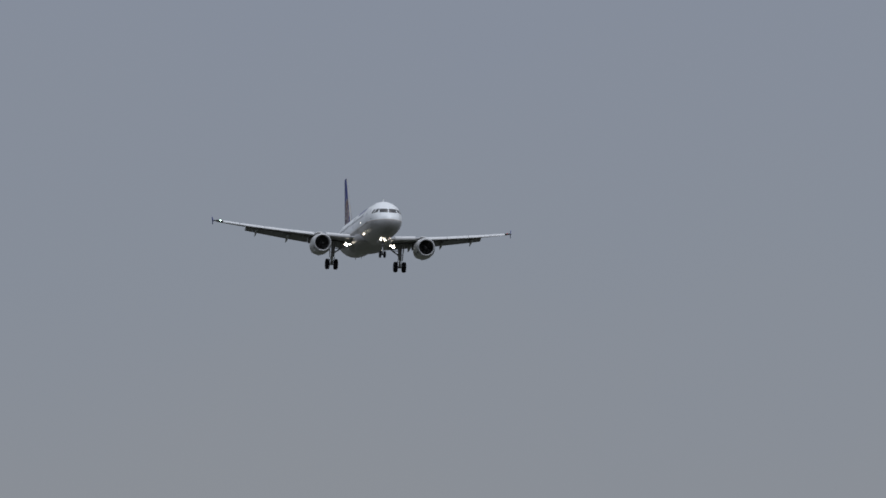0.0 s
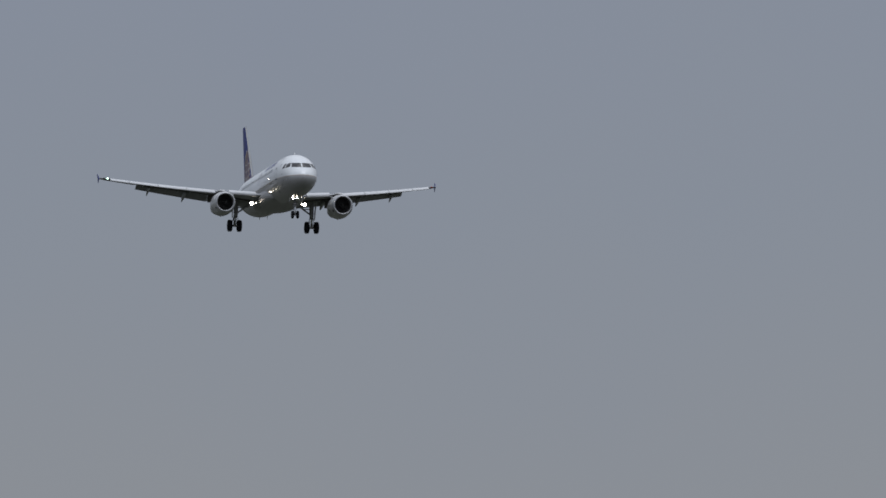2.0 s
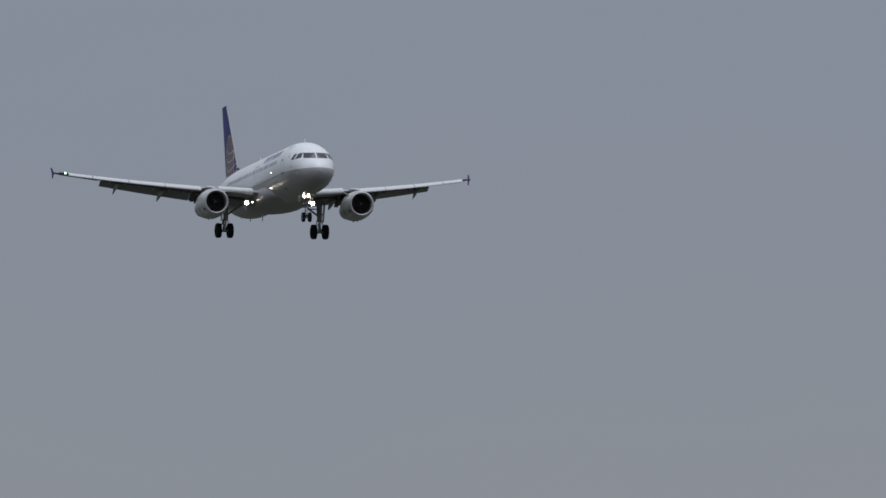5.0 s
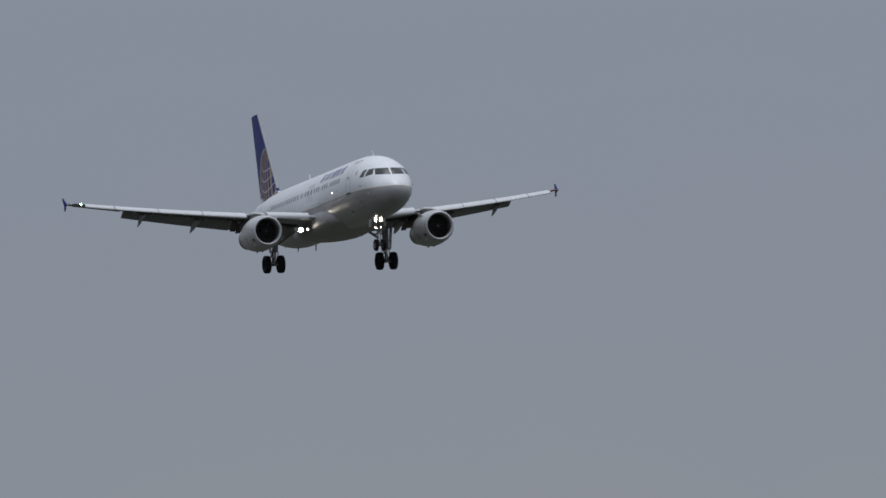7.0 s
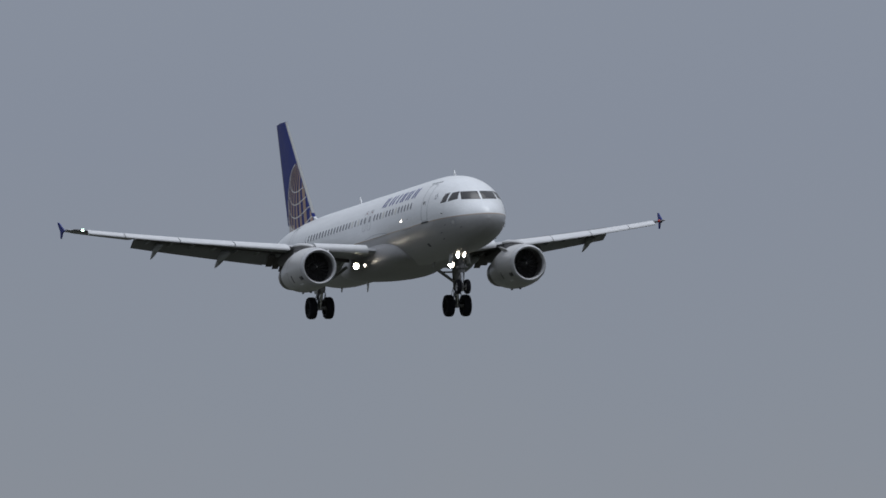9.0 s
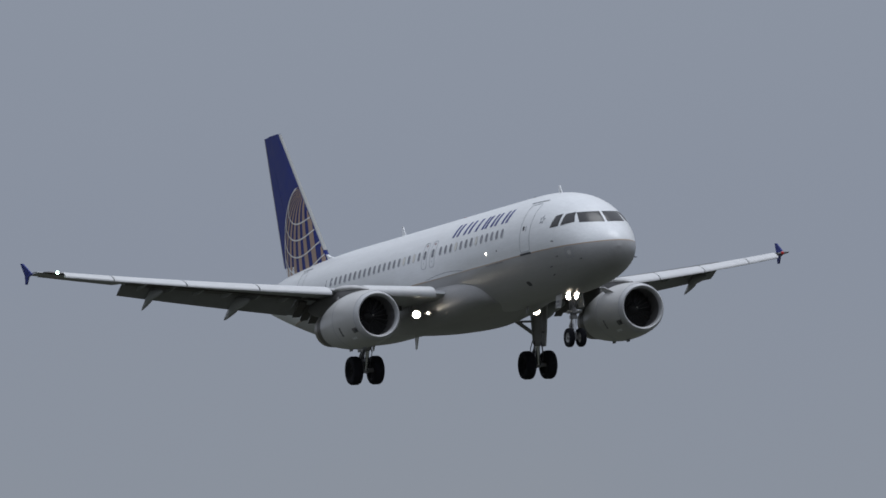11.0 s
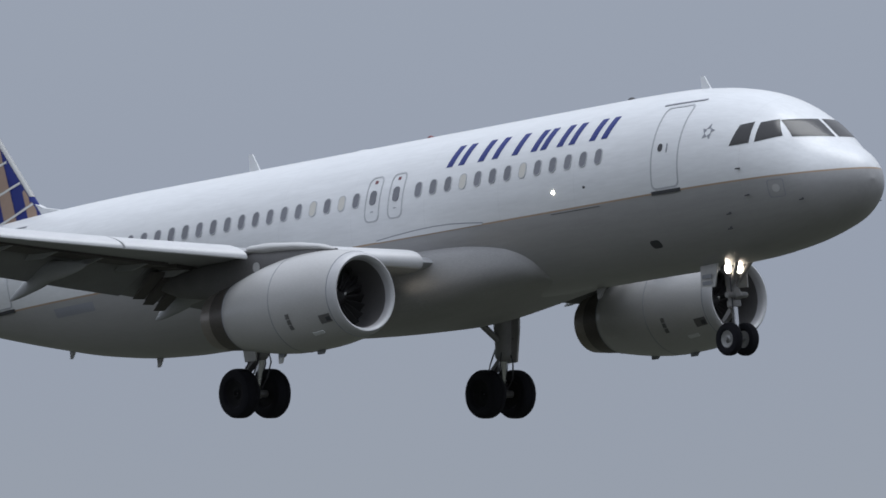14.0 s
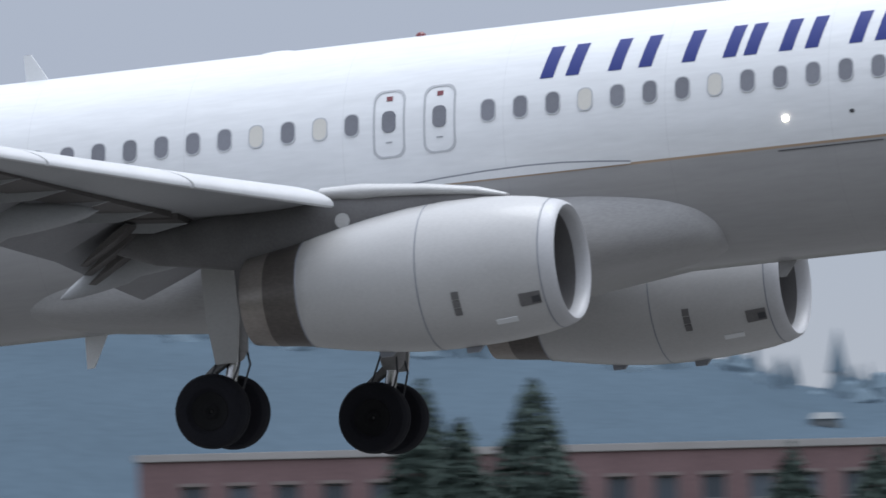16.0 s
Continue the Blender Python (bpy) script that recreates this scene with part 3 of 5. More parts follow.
def build_wing(side):
    bm = bmesh.new()
    rings = []
    for y in (1.2, 1.98, 3.0, 4.2, 5.4, 6.4, 7.8, 9.2, 10.6, 12.0, 13.15, 13.2, 14.4, 15.6, 16.3, 16.6):
        le, te, z, th = wing_at(y)
        te2 = te + (0.42 - 0.006 * y) if y < 13.18 else te
        rings.append(foil(le - 0.28, te2, z, th, side * y))
    loft(bm, rings)
    wing = part("wing", bm, M_WING, airliner, "swept grey wing with slats and flaps extended")
    # slats, drooped ahead of the leading edge
    for y0, y1 in ((2.5, 4.95), (6.2, 8.75), (8.80, 11.35), (11.40, 13.95), (14.0, 15.72)):
        rings = []
        for i in range(5):
            y = y0 + (y1 - y0) * i / 4
            le, te, z, th = wing_at(y)
            ch = 0.13 * (le - te) ** 0.85 + 0.36
            deep = 0.82 if y0 < 6 else 0.60
            rg = foil(0.0, -ch, 0.0, max(0.25, th * deep), 0.0, 10)
            rot = Matrix.Rotation(radians(-29), 3, "Y")
            base = Vector((le + 0.14, side * y, z - (0.04 if y0 < 6 else 0.15) - th * 0.12))
            rings.append([base + (rot.inverted() @ v) for v in rg])
        bm = bmesh.new()
        loft(bm, rings)
        part("slat", bm, M_SLAT, wing, "pale drooped leading edge slat")
    # flaps, lowered behind the trailing edge, in two overlapping blades inboard
    for y0, y1, c0, c1 in ((2.15, 6.36, 1.20, 1.08), (6.40, 13.15, 1.02, 0.64)):
        rings = []
        for i in range(7):
            f = i / 6
            y = y0 + (y1 - y0) * f
            le, te, z, th = wing_at(y)
            ch = c0 + (c1 - c0) * f
            slant = radians(27 if y0 < 6 else 31)
            back, down = ch * math.cos(slant) + 0.20, ch * math.sin(slant) + (0.03 if y0 < 6 else 0.05)
            ch = math.hypot(back, down)
            rg = foil(0.0, -ch, 0.0, ch * 0.19, 0.0, 8)
            rot = Matrix.Rotation(math.atan2(down, back), 3, "Y")
            base = Vector((te + 0.82 - 0.01 * y, side * y, z - 0.05))
            rings.append([base + (rot.inverted() @ v) for v in rg])
        bm = bmesh.new()
        loft(bm, rings)
        part("flap", bm, M_FLAP, wing, "grey trailing edge flap lowered for landing")
    # stepped end blades of the inboard flap, beside its track
    for y, ch, low in ((5.42, 1.22, 0.05), (5.80, 1.12, 0.02), (6.16, 1.02, 0.0)):
        le, te, z, th = wing_at(y)
        rings = []
        for dy in (-0.17, 0.17):
            rot = Matrix.Rotation(radians(33), 3, "Y")
            base = Vector((te + 0.95, side * (y + dy), z - 0.16 - low))
            rings.append([base + (rot.inverted() @ v) for v in foil(0.0, -ch, 0.0, 0.24, 0.0, 8)])
        bm = bmesh.new()
        loft(bm, rings)
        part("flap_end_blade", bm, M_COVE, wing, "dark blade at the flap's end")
    # dark cove between the rear spar and the flaps, with its ribs
    for y0, y1 in ((2.2, 6.3), (6.5, 13.1)):
        rings = []
        for i in range(5):
            y = y0 + (y1 - y0) * i / 4
            le, te, z, th = wing_at(y)
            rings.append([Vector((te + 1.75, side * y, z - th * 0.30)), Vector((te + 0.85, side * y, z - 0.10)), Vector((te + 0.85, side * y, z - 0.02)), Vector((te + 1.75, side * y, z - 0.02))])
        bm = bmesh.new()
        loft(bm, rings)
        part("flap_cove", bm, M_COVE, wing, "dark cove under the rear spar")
        for i in range(6):
            y = y0 + (y1 - y0) * (i + 0.5) / 6
            le, te, z, th = wing_at(y)
            bm = bmesh.new()
            slab(bm, [Vector((te + 1.8, side * y, z - th * 0.30)), Vector((te + 0.75, side * y, z - 0.08)), Vector((te + 0.55, side * y, z - 0.22)), Vector((te + 1.2, side * y, z - th * 0.30 - 0.10))], (0, 0.05, 0))
            part("cove_rib", bm, M_WING, wing)
    # aileron and spoiler panels
    bm = bmesh.new()
    rings = []
    for y in (13.3, 14.8, 16.2):
        le, te, z, th = wing_at(y)
        rings.append(foil(te + 0.5, te - 0.04, z - 0.02, 0.10, side * y, 6))
    loft(bm, rings)
    part("aileron", bm, M_WING, wing)
    for k in range(4):
        y0 = 6.7 + 1.55 * k
        rings = []
        for y in (y0, y0 + 1.48):
            le, te, z, th = wing_at(y)
            rings.append([Vector((te + 1.45, side * y, z + th * 0.44)), Vector((te + 0.62, side * y, z + th * 0.20)), Vector((te + 0.62, side * y, z + th * 0.20 + 0.03)), Vector((te + 1.45, side * y, z + th * 0.44 + 0.03))])
        bm = bmesh.new()
        loft(bm, rings)
        part("spoiler", bm, M_WING, wing)
    # flap track fairings: long pointed pods under the trailing edge
    for y, long_, r in ((4.95, 2.7, 0.30), (8.6, 3.0, 0.26), (12.0, 2.5, 0.21)):
        le, te, z, th = wing_at(y)
        rings = []
        for i in range(15):
            f = i / 14
            rr = r * (math.sin(math.pi * min(f * 1.35, 1) / 1.0 * 0.5) ** 0.6 if f < 0.55 else (1 - (f - 0.55) / 0.45) ** 0.7 * 0.97 + 0.03)
            cx = te + 1.9 - long_ * f
            cz = z - th * 0.30 - 0.22 - (0.0 if f < 0.5 else (f - 0.5) * 1.05)
            rings.append([Vector((cx, side * y + rr * 0.62 * math.cos(t), cz + rr * 1.1 * math.sin(t))) for t in [2 * math.pi * q / 16 for q in range(16)]])
        bm = bmesh.new()
        loft(bm, rings)
        part("flap_track_fairing", bm, M_WING, wing, "pointed grey flap track fairing", angle=60)
    # tip fence and navigation lamp
    bm = bmesh.new()
    slab(bm, [Vector((-20.95, side * 16.63, 0.95)), Vector((-21.78, side * 16.70, 1.46)), Vector((-22.0, side * 16.71, 1.48)), Vector((-21.72, side * 16.65, 0.95)), Vector((-21.72, side * 16.65, 0.60)), Vector((-21.55, side * 16.65, 0.58)), Vector((-21.35, side * 16.63, 0.86))], (0, 0.045, 0))
    part("wingtip_fence", bm, M_NAVY, wing, "navy swept wingtip fence")
    rings = []
    for y in (15.76, 16.0, 16.25, 16.40):
        le, te, z, th = wing_at(y)
        rings.append(foil(le + 0.10, le - 0.62, z - 0.02, 0.24 if y < 16.3 else 0.14, side * y, 8))
    bm = bmesh.new()
    loft(bm, rings)
    cover = part("tip_lamp_cover", bm, M_GLASS, wing, "dark glazed cover of the wingtip lamps")
    bm = bmesh.new()
    bmesh.ops.create_uvsphere(bm, u_segments=12, v_segments=8, radius=0.07)
    if side < 0:
        ob = part("navigation_lamp", bm, M_GREEN, cover, "small green lamp at the wingtip")
    else:
        ob = part("navigation_lamp", bm, M_RED, cover, "small red lamp at the wingtip")
    ob.location = (wing_at(16.0)[0] + 0.10, side * 16.0, wing_at(16.0)[2])
    # landing lamp under the root: housing and lens
    bm = bmesh.new()
    spun(bm, [(-0.16, 0.02), (-0.14, 0.12), (0.0, 0.18), (0.50, 0.18), (0.50, 0.168), (0.0, 0.158)], (0, 0, 0), 24)
    house = part("landing_lamp_housing", bm, M_STRUT, wing)
    house.location = (-15.2, side * 2.62, -1.72)
    bm = bmesh.new()
    tube(bm, (-15.3, side * 2.62, -1.72), (-15.45, side * 2.60, -1.35), 0.06)
    part("lamp_arm", bm, M_STRUT, wing)
    bm = bmesh.new()
    spun(bm, [(0.0, 0.158), (0.02, 0.13), (0.035, 0.07), (0.04, 0.004)], (0, 0, 0), 24)
    lens = part("landing_lamp", bm, M_LAMP, wing, "glowing landing lamp lens")
    lens.location = (-15.2, side * 2.62, -1.72)
    # smaller turn-off lamp beside it
    bm = bmesh.new()
    spun(bm, [(-0.10, 0.02), (-0.08, 0.06), (0.0, 0.085), (0.25, 0.085), (0.25, 0.078), (0.0, 0.072)], (-14.55, side * 2.26, -1.72), 18)
    part("turnoff_lamp_housing", bm, M_STRUT, wing)
    bm = bmesh.new()
    spun(bm, [(0.0, 0.072), (0.015, 0.055), (0.02, 0.004)], (-14.55, side * 2.26, -1.72), 18)
    part("turnoff_lamp", bm, M_LAMP_SMALL, wing, "small glowing turn-off lamp")
    bm = bmesh.new()
    tube(bm, (-14.62, side * 2.26, -1.72), (-14.75, side * 1.9, -1.6), 0.04)
    part("lamp_arm", bm, M_STRUT, wing)
    return wing


for wing_side in (-1, 1):
    build_wing(wing_side)


def build_engine(side):
    cx, cy, cz = -11.15, side * 5.75, -2.02
    bm = bmesh.new()
    outer = [(-0.22, 0.985), (-0.5, 1.045), (-0.9, 1.095), (-1.3, 1.125), (-1.9, 1.137), (-2.5, 1.11), (-3.1, 1.04), (-3.6, 0.955), (-4.0, 0.875), (-4.22, 0.825)]

    def sag(d):
        """The cowl's axis droops a little towards the exhaust."""
        return -0.018 * max(0.0, -d - 1.2) ** 1.2

    def drooped(bm):
        for v in bm.verts:
            v.co.z += sag(v.co.x - cx)

    spun(bm, outer + [(-4.24, 0.80), (-3.6, 0.78)], (cx, cy, cz), 56)
    drooped(bm)
    cowl = part("nacelle", bm, M_COWL, airliner, "pale grey engine nacelle with round intake", angle=60)
    bm = bmesh.new()
    spun(bm, [(-0.22, 0.984), (-0.16, 0.968), (-0.09, 0.944), (-0.03, 0.912), (0.0, 0.875), (-0.02, 0.835), (-0.09, 0.80), (-0.22, 0.785)], (cx, cy, cz), 56)
    part("intake_lip", bm, M_LIP, cowl, "bare metal intake lip", angle=60)
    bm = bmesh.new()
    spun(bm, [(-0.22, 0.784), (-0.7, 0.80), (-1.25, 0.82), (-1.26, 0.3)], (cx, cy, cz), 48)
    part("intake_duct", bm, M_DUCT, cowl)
    bm = bmesh.new()
    spun(bm, [(-4.0, 0.84), (-4.22, 0.815), (-4.5, 0.775), (-4.78, 0.74), (-4.78, 0.70)], (cx, cy, cz), 48)
    drooped(bm)
    part("exhaust_nozzle", bm, M_NOZZLE, cowl, "dark burnt metal exhaust nozzle", angle=60)
    bm = bmesh.new()
    spun(bm, [(-4.78, 0.735), (-5.0, 0.705), (-5.18, 0.675), (-5.18, 0.65), (-4.4, 0.64)], (cx, cy, cz), 48)
    drooped(bm)
    part("nozzle_rim", bm, M_NOZZLE_RIM, cowl, "heat-tinted steel rim of the exhaust", angle=60)
    bm = bmesh.new()
    spun(bm, [(-4.0, 0.62), (-4.4, 0.45), (-4.95, 0.16), (-5.0, 0.01)], (cx, cy, cz - 0.07), 32)
    part("exhaust_cone", bm, M_NOZZLE, cowl)
    bm = bmesh.new()
    spun(bm, [(-0.72, 0.01), (-0.78, 0.07), (-0.95, 0.17), (-1.15, 0.25)], (cx, cy, cz), 24)
    part("spinner", bm, M_FAN, cowl)
    bm = bmesh.new()
    tube(bm, (cx - 0.84, cy + 0.09, cz + 0.05), (cx - 0.87, cy + 0.14, cz + 0.09), 0.035, 0.03, 8)
    part("spinner_mark", bm, M_PALE, cowl)
    bm = bmesh.new()
    rows = []
    for r, tw in ((0.22, 0.20), (0.5, 0.5), (0.80, 0.85)):
        w = Vector((math.cos(tw), 0, math.sin(tw))) * (0.06 + 0.06 * r)
        d = Vector((0, r, 0))
        up = Vector((math.sin(tw), 0, -math.cos(tw))) * 0.008
        rows.append([d - w - up, d + w - up, d + w + up, d - w + up])
    loft(bm, rows)
    blade_me = finish("fan_blade", bm, M_FAN)
    for k in range(22):
        ob = new("fan_blade", blade_me)
        ob.parent = cowl
        ob.matrix_basis = Matrix.Translation((cx - 1.05, cy, cz)) @ Matrix.Rotation(2 * math.pi * k / 22, 4, "X")
    # seams, access panels, vents and drains on the cowl
    def ring_line(dx, r, name):
        bm = bmesh.new()
        spun(bm, [(dx - 0.012, r - 0.01), (dx - 0.010, r + 0.004), (dx + 0.010, r + 0.004), (dx + 0.012, r - 0.01)], (cx, cy, cz), 56)
        drooped(bm)
        part(name, bm, M_OUTLINE, cowl)
    ring_line(-2.16, 1.127, "cowl_seam")
    ring_line(-0.23, 0.988, "cowl_seam")
    ring_line(-4.21, 0.828, "cowl_seam")

    def cowl_r(dx):
        xs = [-p[0] for p in outer]
        return float(np.interp(-dx, xs, [p[1] for p in outer]))

    def plate(name, x0, x1, t0, t1, mat, off=0.016):
        bm = bmesh.new()
        grid = []
        for o in (-0.02, off):
            ring = []
            for x, t in [(x0, t0), (x0, (t0 + t1) / 2), (x0, t1), (x1, t1), (x1, (t0 + t1) / 2), (x1, t0)]:
                r = cowl_r(x) + o
                ring.append(Vector((cx + x, cy + r * math.cos(radians(t)), cz + sag(x) + r * math.sin(radians(t)))))
            grid.append(ring)
        loft(bm, grid)
        part(name, bm, mat, cowl)
    for mirror in (0, 1):
        def an(t):
            return t if mirror else 180 - t
        plate("access_panel", -0.28, -0.60, an(-38), an(-26), M_PYLON)
        plate("panel_mark", -0.29, -0.41, an(-36), an(-30), M_DARK, 0.022)
        plate("pale_panel", -0.72, -1.05, an(-52), an(-47), M_WHITE)
        for q in range(3):
            plate("louvre", -1.52, -1.63, an(-37 + 7 * q), an(-31 + 7 * q), M_DUCT)
    for dx, hh, name in ((-1.5, 0.10, "drain_mast"), (-2.9, 0.09, "drain_fairing")):
        bm = bmesh.new()
        r = cowl_r(dx)
        slab(bm, [Vector((cx + dx, cy, cz - r + 0.03)), Vector((cx + dx - 0.32, cy, cz - r + 0.05)), Vector((cx + dx - 0.30, cy, cz - r - hh)), Vector((cx + dx - 0.12, cy, cz - r - hh))], (0, 0.06, 0))
        part(name, bm, M_OUTLINE, cowl)
    # strake on the inboard shoulder
    bm = bmesh.new()
    ins = -side
    slab(bm, [Vector((cx - 0.9, cy + ins * 0.80, cz + 0.72)), Vector((cx - 1.9, cy + ins * 0.80, cz + 0.80)), Vector((cx - 1.85, cy + ins * 1.05, cz + 1.03)), Vector((cx - 1.45, cy + ins * 1.0, cz + 0.98))], (0, 0.02, 0.02))
    part("strake", bm, M_COWL, cowl)
    # pylon up to the wing, its dark colour standing for the wing's shade
    bm = bmesh.new()
    rings = []
    le = wing_at(5.75)[0]
    zw = wing_at(5.75)[2]
    for x, z0, z1, w in ((cx - 0.9, cz + 0.9, cz + 1.13, 0.05), (cx - 1.6, cz + 0.85, cz + 1.27, 0.16), (cx - 2.5, cz + 0.7, cz + 1.36, 0.22), (le + 0.1, cz + 0.55, zw + 0.10, 0.24), (le - 1.5, cz + 0.35, zw - 0.05, 0.24), (le - 3.2, zw - 0.75, zw - 0.15, 0.16), (le - 4.1, zw - 0.42, zw - 0.2, 0.04)):
        rings.append([Vector((x, cy + w * math.cos(t), (z0 + z1) / 2 + (z1 - z0) / 2 * math.sin(t))) for t in [2 * math.pi * q / 16 for q in range(16)]])
    loft(bm, rings)
    pyl = part("pylon", bm, M_PYLON, airliner, "pylon between nacelle and wing, wing's shade painted in dark", angle=60)
    # pale upper fairing that runs forward over the cowl
    bm = bmesh.new()
    rings = []
    for x, zc, hz, w in ((cx - 0.95, cz + 1.12, 0.03, 0.05), (cx - 1.4, cz + 1.22, 0.07, 0.17), (cx - 2.2, cz + 1.32, 0.10, 0.24), (cx - 3.0, cz + 1.38, 0.12, 0.27), (le + 0.25, zw + 0.02, 0.14, 0.28), (le - 0.4, zw + 0.06, 0.10, 0.22)):
        rings.append([Vector((x, cy + w * math.cos(t), zc + hz * math.sin(t))) for t in [2 * math.pi * q / 16 for q in range(16)]])
    loft(bm, rings)
    part("pylon_cap", bm, M_COWL, pyl, "pale upper pylon fairing", angle=60)
    for sd in (-1, 1):
        bm = bmesh.new()
        tube(bm, (cx - 3.55, cy + sd * 0.20, cz + 0.98), (cx - 3.55, cy + sd * 0.252, cz + 0.98), 0.12, 0.12, 16)
        part("pylon_port", bm, M_COWL, pyl)


for engine_side in (-1, 1):
    build_engine(engine_side)


# ---------------------------------------------------------------- tail
def fin_edge(z):
    """Leading and trailing edge of the fin at a height."""
    f = (z - 2.1) / 5.82
    return -29.95 - 4.60 * f, -34.95 - 1.38 * f


def fin_y(x, z):
    """Half thickness of the fin and rudder at a place."""
    le, te = fin_edge(z)
    s = max(0.0, min(1.0, (le - x) / (le - te)))
    th = 0.46 - (z - 2.1) * 0.045

    def shape(q):
        return 5 * (0.2969 * math.sqrt(q) - 0.126 * q - 0.3516 * q**2 + 0.2843 * q**3 - 0.1015 * q**4)
    if s > 0.70:
        return th * shape(0.70) + (0.012 - th * shape(0.70)) * (s - 0.70) / 0.30
    return th * shape(s)


def build_tail():
    bm = bmesh.new()
    rings = []
    for z in (1.7, 2.1, 3.2, 4.4, 5.6, 6.8, 7.6, 7.92):
        le, te = fin_edge(z)
        xs = [le + (te - le) * 0.694 * (0.5 - 0.5 * math.cos(math.pi * i / 12)) for i in range(13)]
        rings.append([Vector((x, fin_y(x, z), z)) for x in xs] + [Vector((x, -fin_y(x, z), z)) for x in xs[:0:-1]])
    loft(bm, rings)
    fin = part("fin", bm, M_NAVY, airliner, "tall navy tail fin with gold globe lines")
    bm = bmesh.new()
    rings = []
    for z in (2.25, 4.0, 6.0, 7.90):
        le, te = fin_edge(z)
        xs = [le + (te - le) * q for q in (0.70, 0.85, 1.0)]
        rings.append([Vector((x, fin_y(x, z), z)) for x in xs] + [Vector((x, -fin_y(x, z), z)) for x in xs[::-1]])
    loft(bm, rings)
    part("rudder", bm, M_NAVY, fin, "navy rudder")
    bm = bmesh.new()
    slab(bm, [Vector((-28.3, 0, 1.9)), Vector((-31.0, 0, 1.9)), Vector((-30.6, 0, 2.52)), Vector((-29.9, 0, 2.22))], (0, 0.14, 0))
    part("dorsal_fillet", bm, M_WHITE, fin)

    # pale metal leading edge and a thin pale trailing edge
    bm = bmesh.new()
    rings = []
    for z in (2.55, 3.2, 4.4, 5.6, 6.8, 7.6, 7.90):
        le, te = fin_edge(z)
        xs = [le - 0.075, le - 0.05, le - 0.025, le]
        rings.append([Vector((x, fin_y(x, z) + 0.012, z)) for x in xs[:-1]] + [Vector((le + 0.014, 0, z))] + [Vector((x, -fin_y(x, z) - 0.012, z)) for x in xs[2::-1]])
    loft(bm, rings)
    part("fin_leading_edge", bm, M_EDGE, fin, "pale bare metal leading edge")
    bm = bmesh.new()
    slab(bm, [Vector((fin_edge(z)[1] + dx, 0, z)) for z, dx in ((2.3, 0.03), (2.3, -0.03), (7.88, -0.03), (7.88, 0.03))], (0, 0.04, 0))
    part("rudder_edge", bm, M_EDGE, fin)

    # globe lines: a sphere's meridians and parallels, tilted, cut to the fin
    centre, radius = (-31.55, 2.55), 3.15

    def on_fin(x, z):
        le, te = fin_edge(z)
        return 1.75 < z < 7.6 and te + 0.05 < x < le - 0.08

    def stripe(points, width, mat, name, lift=0.012):
        for side in (-1, 1):
            bm = bmesh.new()
            prev = None
            for i, (x, z) in enumerate(points):
                x2, z2 = points[min(i + 1, len(points) - 1)]
                x1, z1 = points[max(i - 1, 0)]
                d = math.hypot(x2 - x1, z2 - z1) or 1
                nx, nz = -(z2 - z1) / d * width / 2, (x2 - x1) / d * width / 2
                ok = on_fin(x, z) and on_fin(x + nx, z + nz) and on_fin(x - nx, z - nz)
                cur = None
                if ok:
                    cur = [bm.verts.new((x + s * nx, side * (fin_y(x + s * nx, z + s * nz) + lift), z + s * nz)) for s in (-1, 1)]
                    if prev:
                        bm.faces.new((prev[0], prev[1], cur[1], cur[0]))
                prev = cur
            if bm.faces:
                ob = part(name, bm, mat, fin)
            else:
                bm.free()
    pole = Vector((-0.197, -0.47, 0.86)).normalized()
    e1 = Vector((0.9, 0.2, -0.2))
    e1 = (e1 - pole * e1.dot(pole)).normalized()
    e2 = pole.cross(e1)

    def globe(lat, lon):
        return pole * math.sin(lat) + (e1 * math.cos(lon) + e2 * math.sin(lon)) * math.cos(lat)

    def on_face(x, z, side, lift):
        """A place on the fin's face, held within its edges."""
        z = max(1.76, min(7.6, z))
        le, te = fin_edge(z)
        x = max(te + 0.05, min(le - 0.10, x))
        return (x, side * (fin_y(x, z) + lift), z)

    # broad tapering meridians
    wedges, half = 22, radians(4.3)
    for k in range(wedges):
        mid = 2 * math.pi * k / wedges
        for side in (-1, 1):
            bm = bmesh.new()
            for i in range(110):
                lat0, lat1 = radians(84 - 1.25 * i), radians(84 - 1.25 * (i + 1))
                for j in range(3):
                    lon0, lon1 = mid - half + 2 * half * j / 3, mid - half + 2 * half * (j + 1) / 3
                    cell = [globe(lat0, lon0), globe(lat0, lon1), globe(lat1, lon1), globe(lat1, lon0)]
                    flat = [(centre[0] + v.x * radius, centre[1] + v.z * radius) for v in cell]
                    mx, mz = sum(p[0] for p in flat) / 4, sum(p[1] for p in flat) / 4
                    le, te = fin_edge(mz)
                    if max(v.y for v in cell) < 0.0 and 1.78 < mz < 7.6 and te + 0.05 < mx < le - 0.10:
                        bm.faces.new([bm.verts.new(on_face(x, z, side, 0.012)) for x, z in flat])
            if bm.faces:
                bmesh.ops.remove_doubles(bm, verts=bm.verts, dist=0.0005)
                part("globe_meridian", bm, M_GOLD, fin)
            else:
                bm.free()
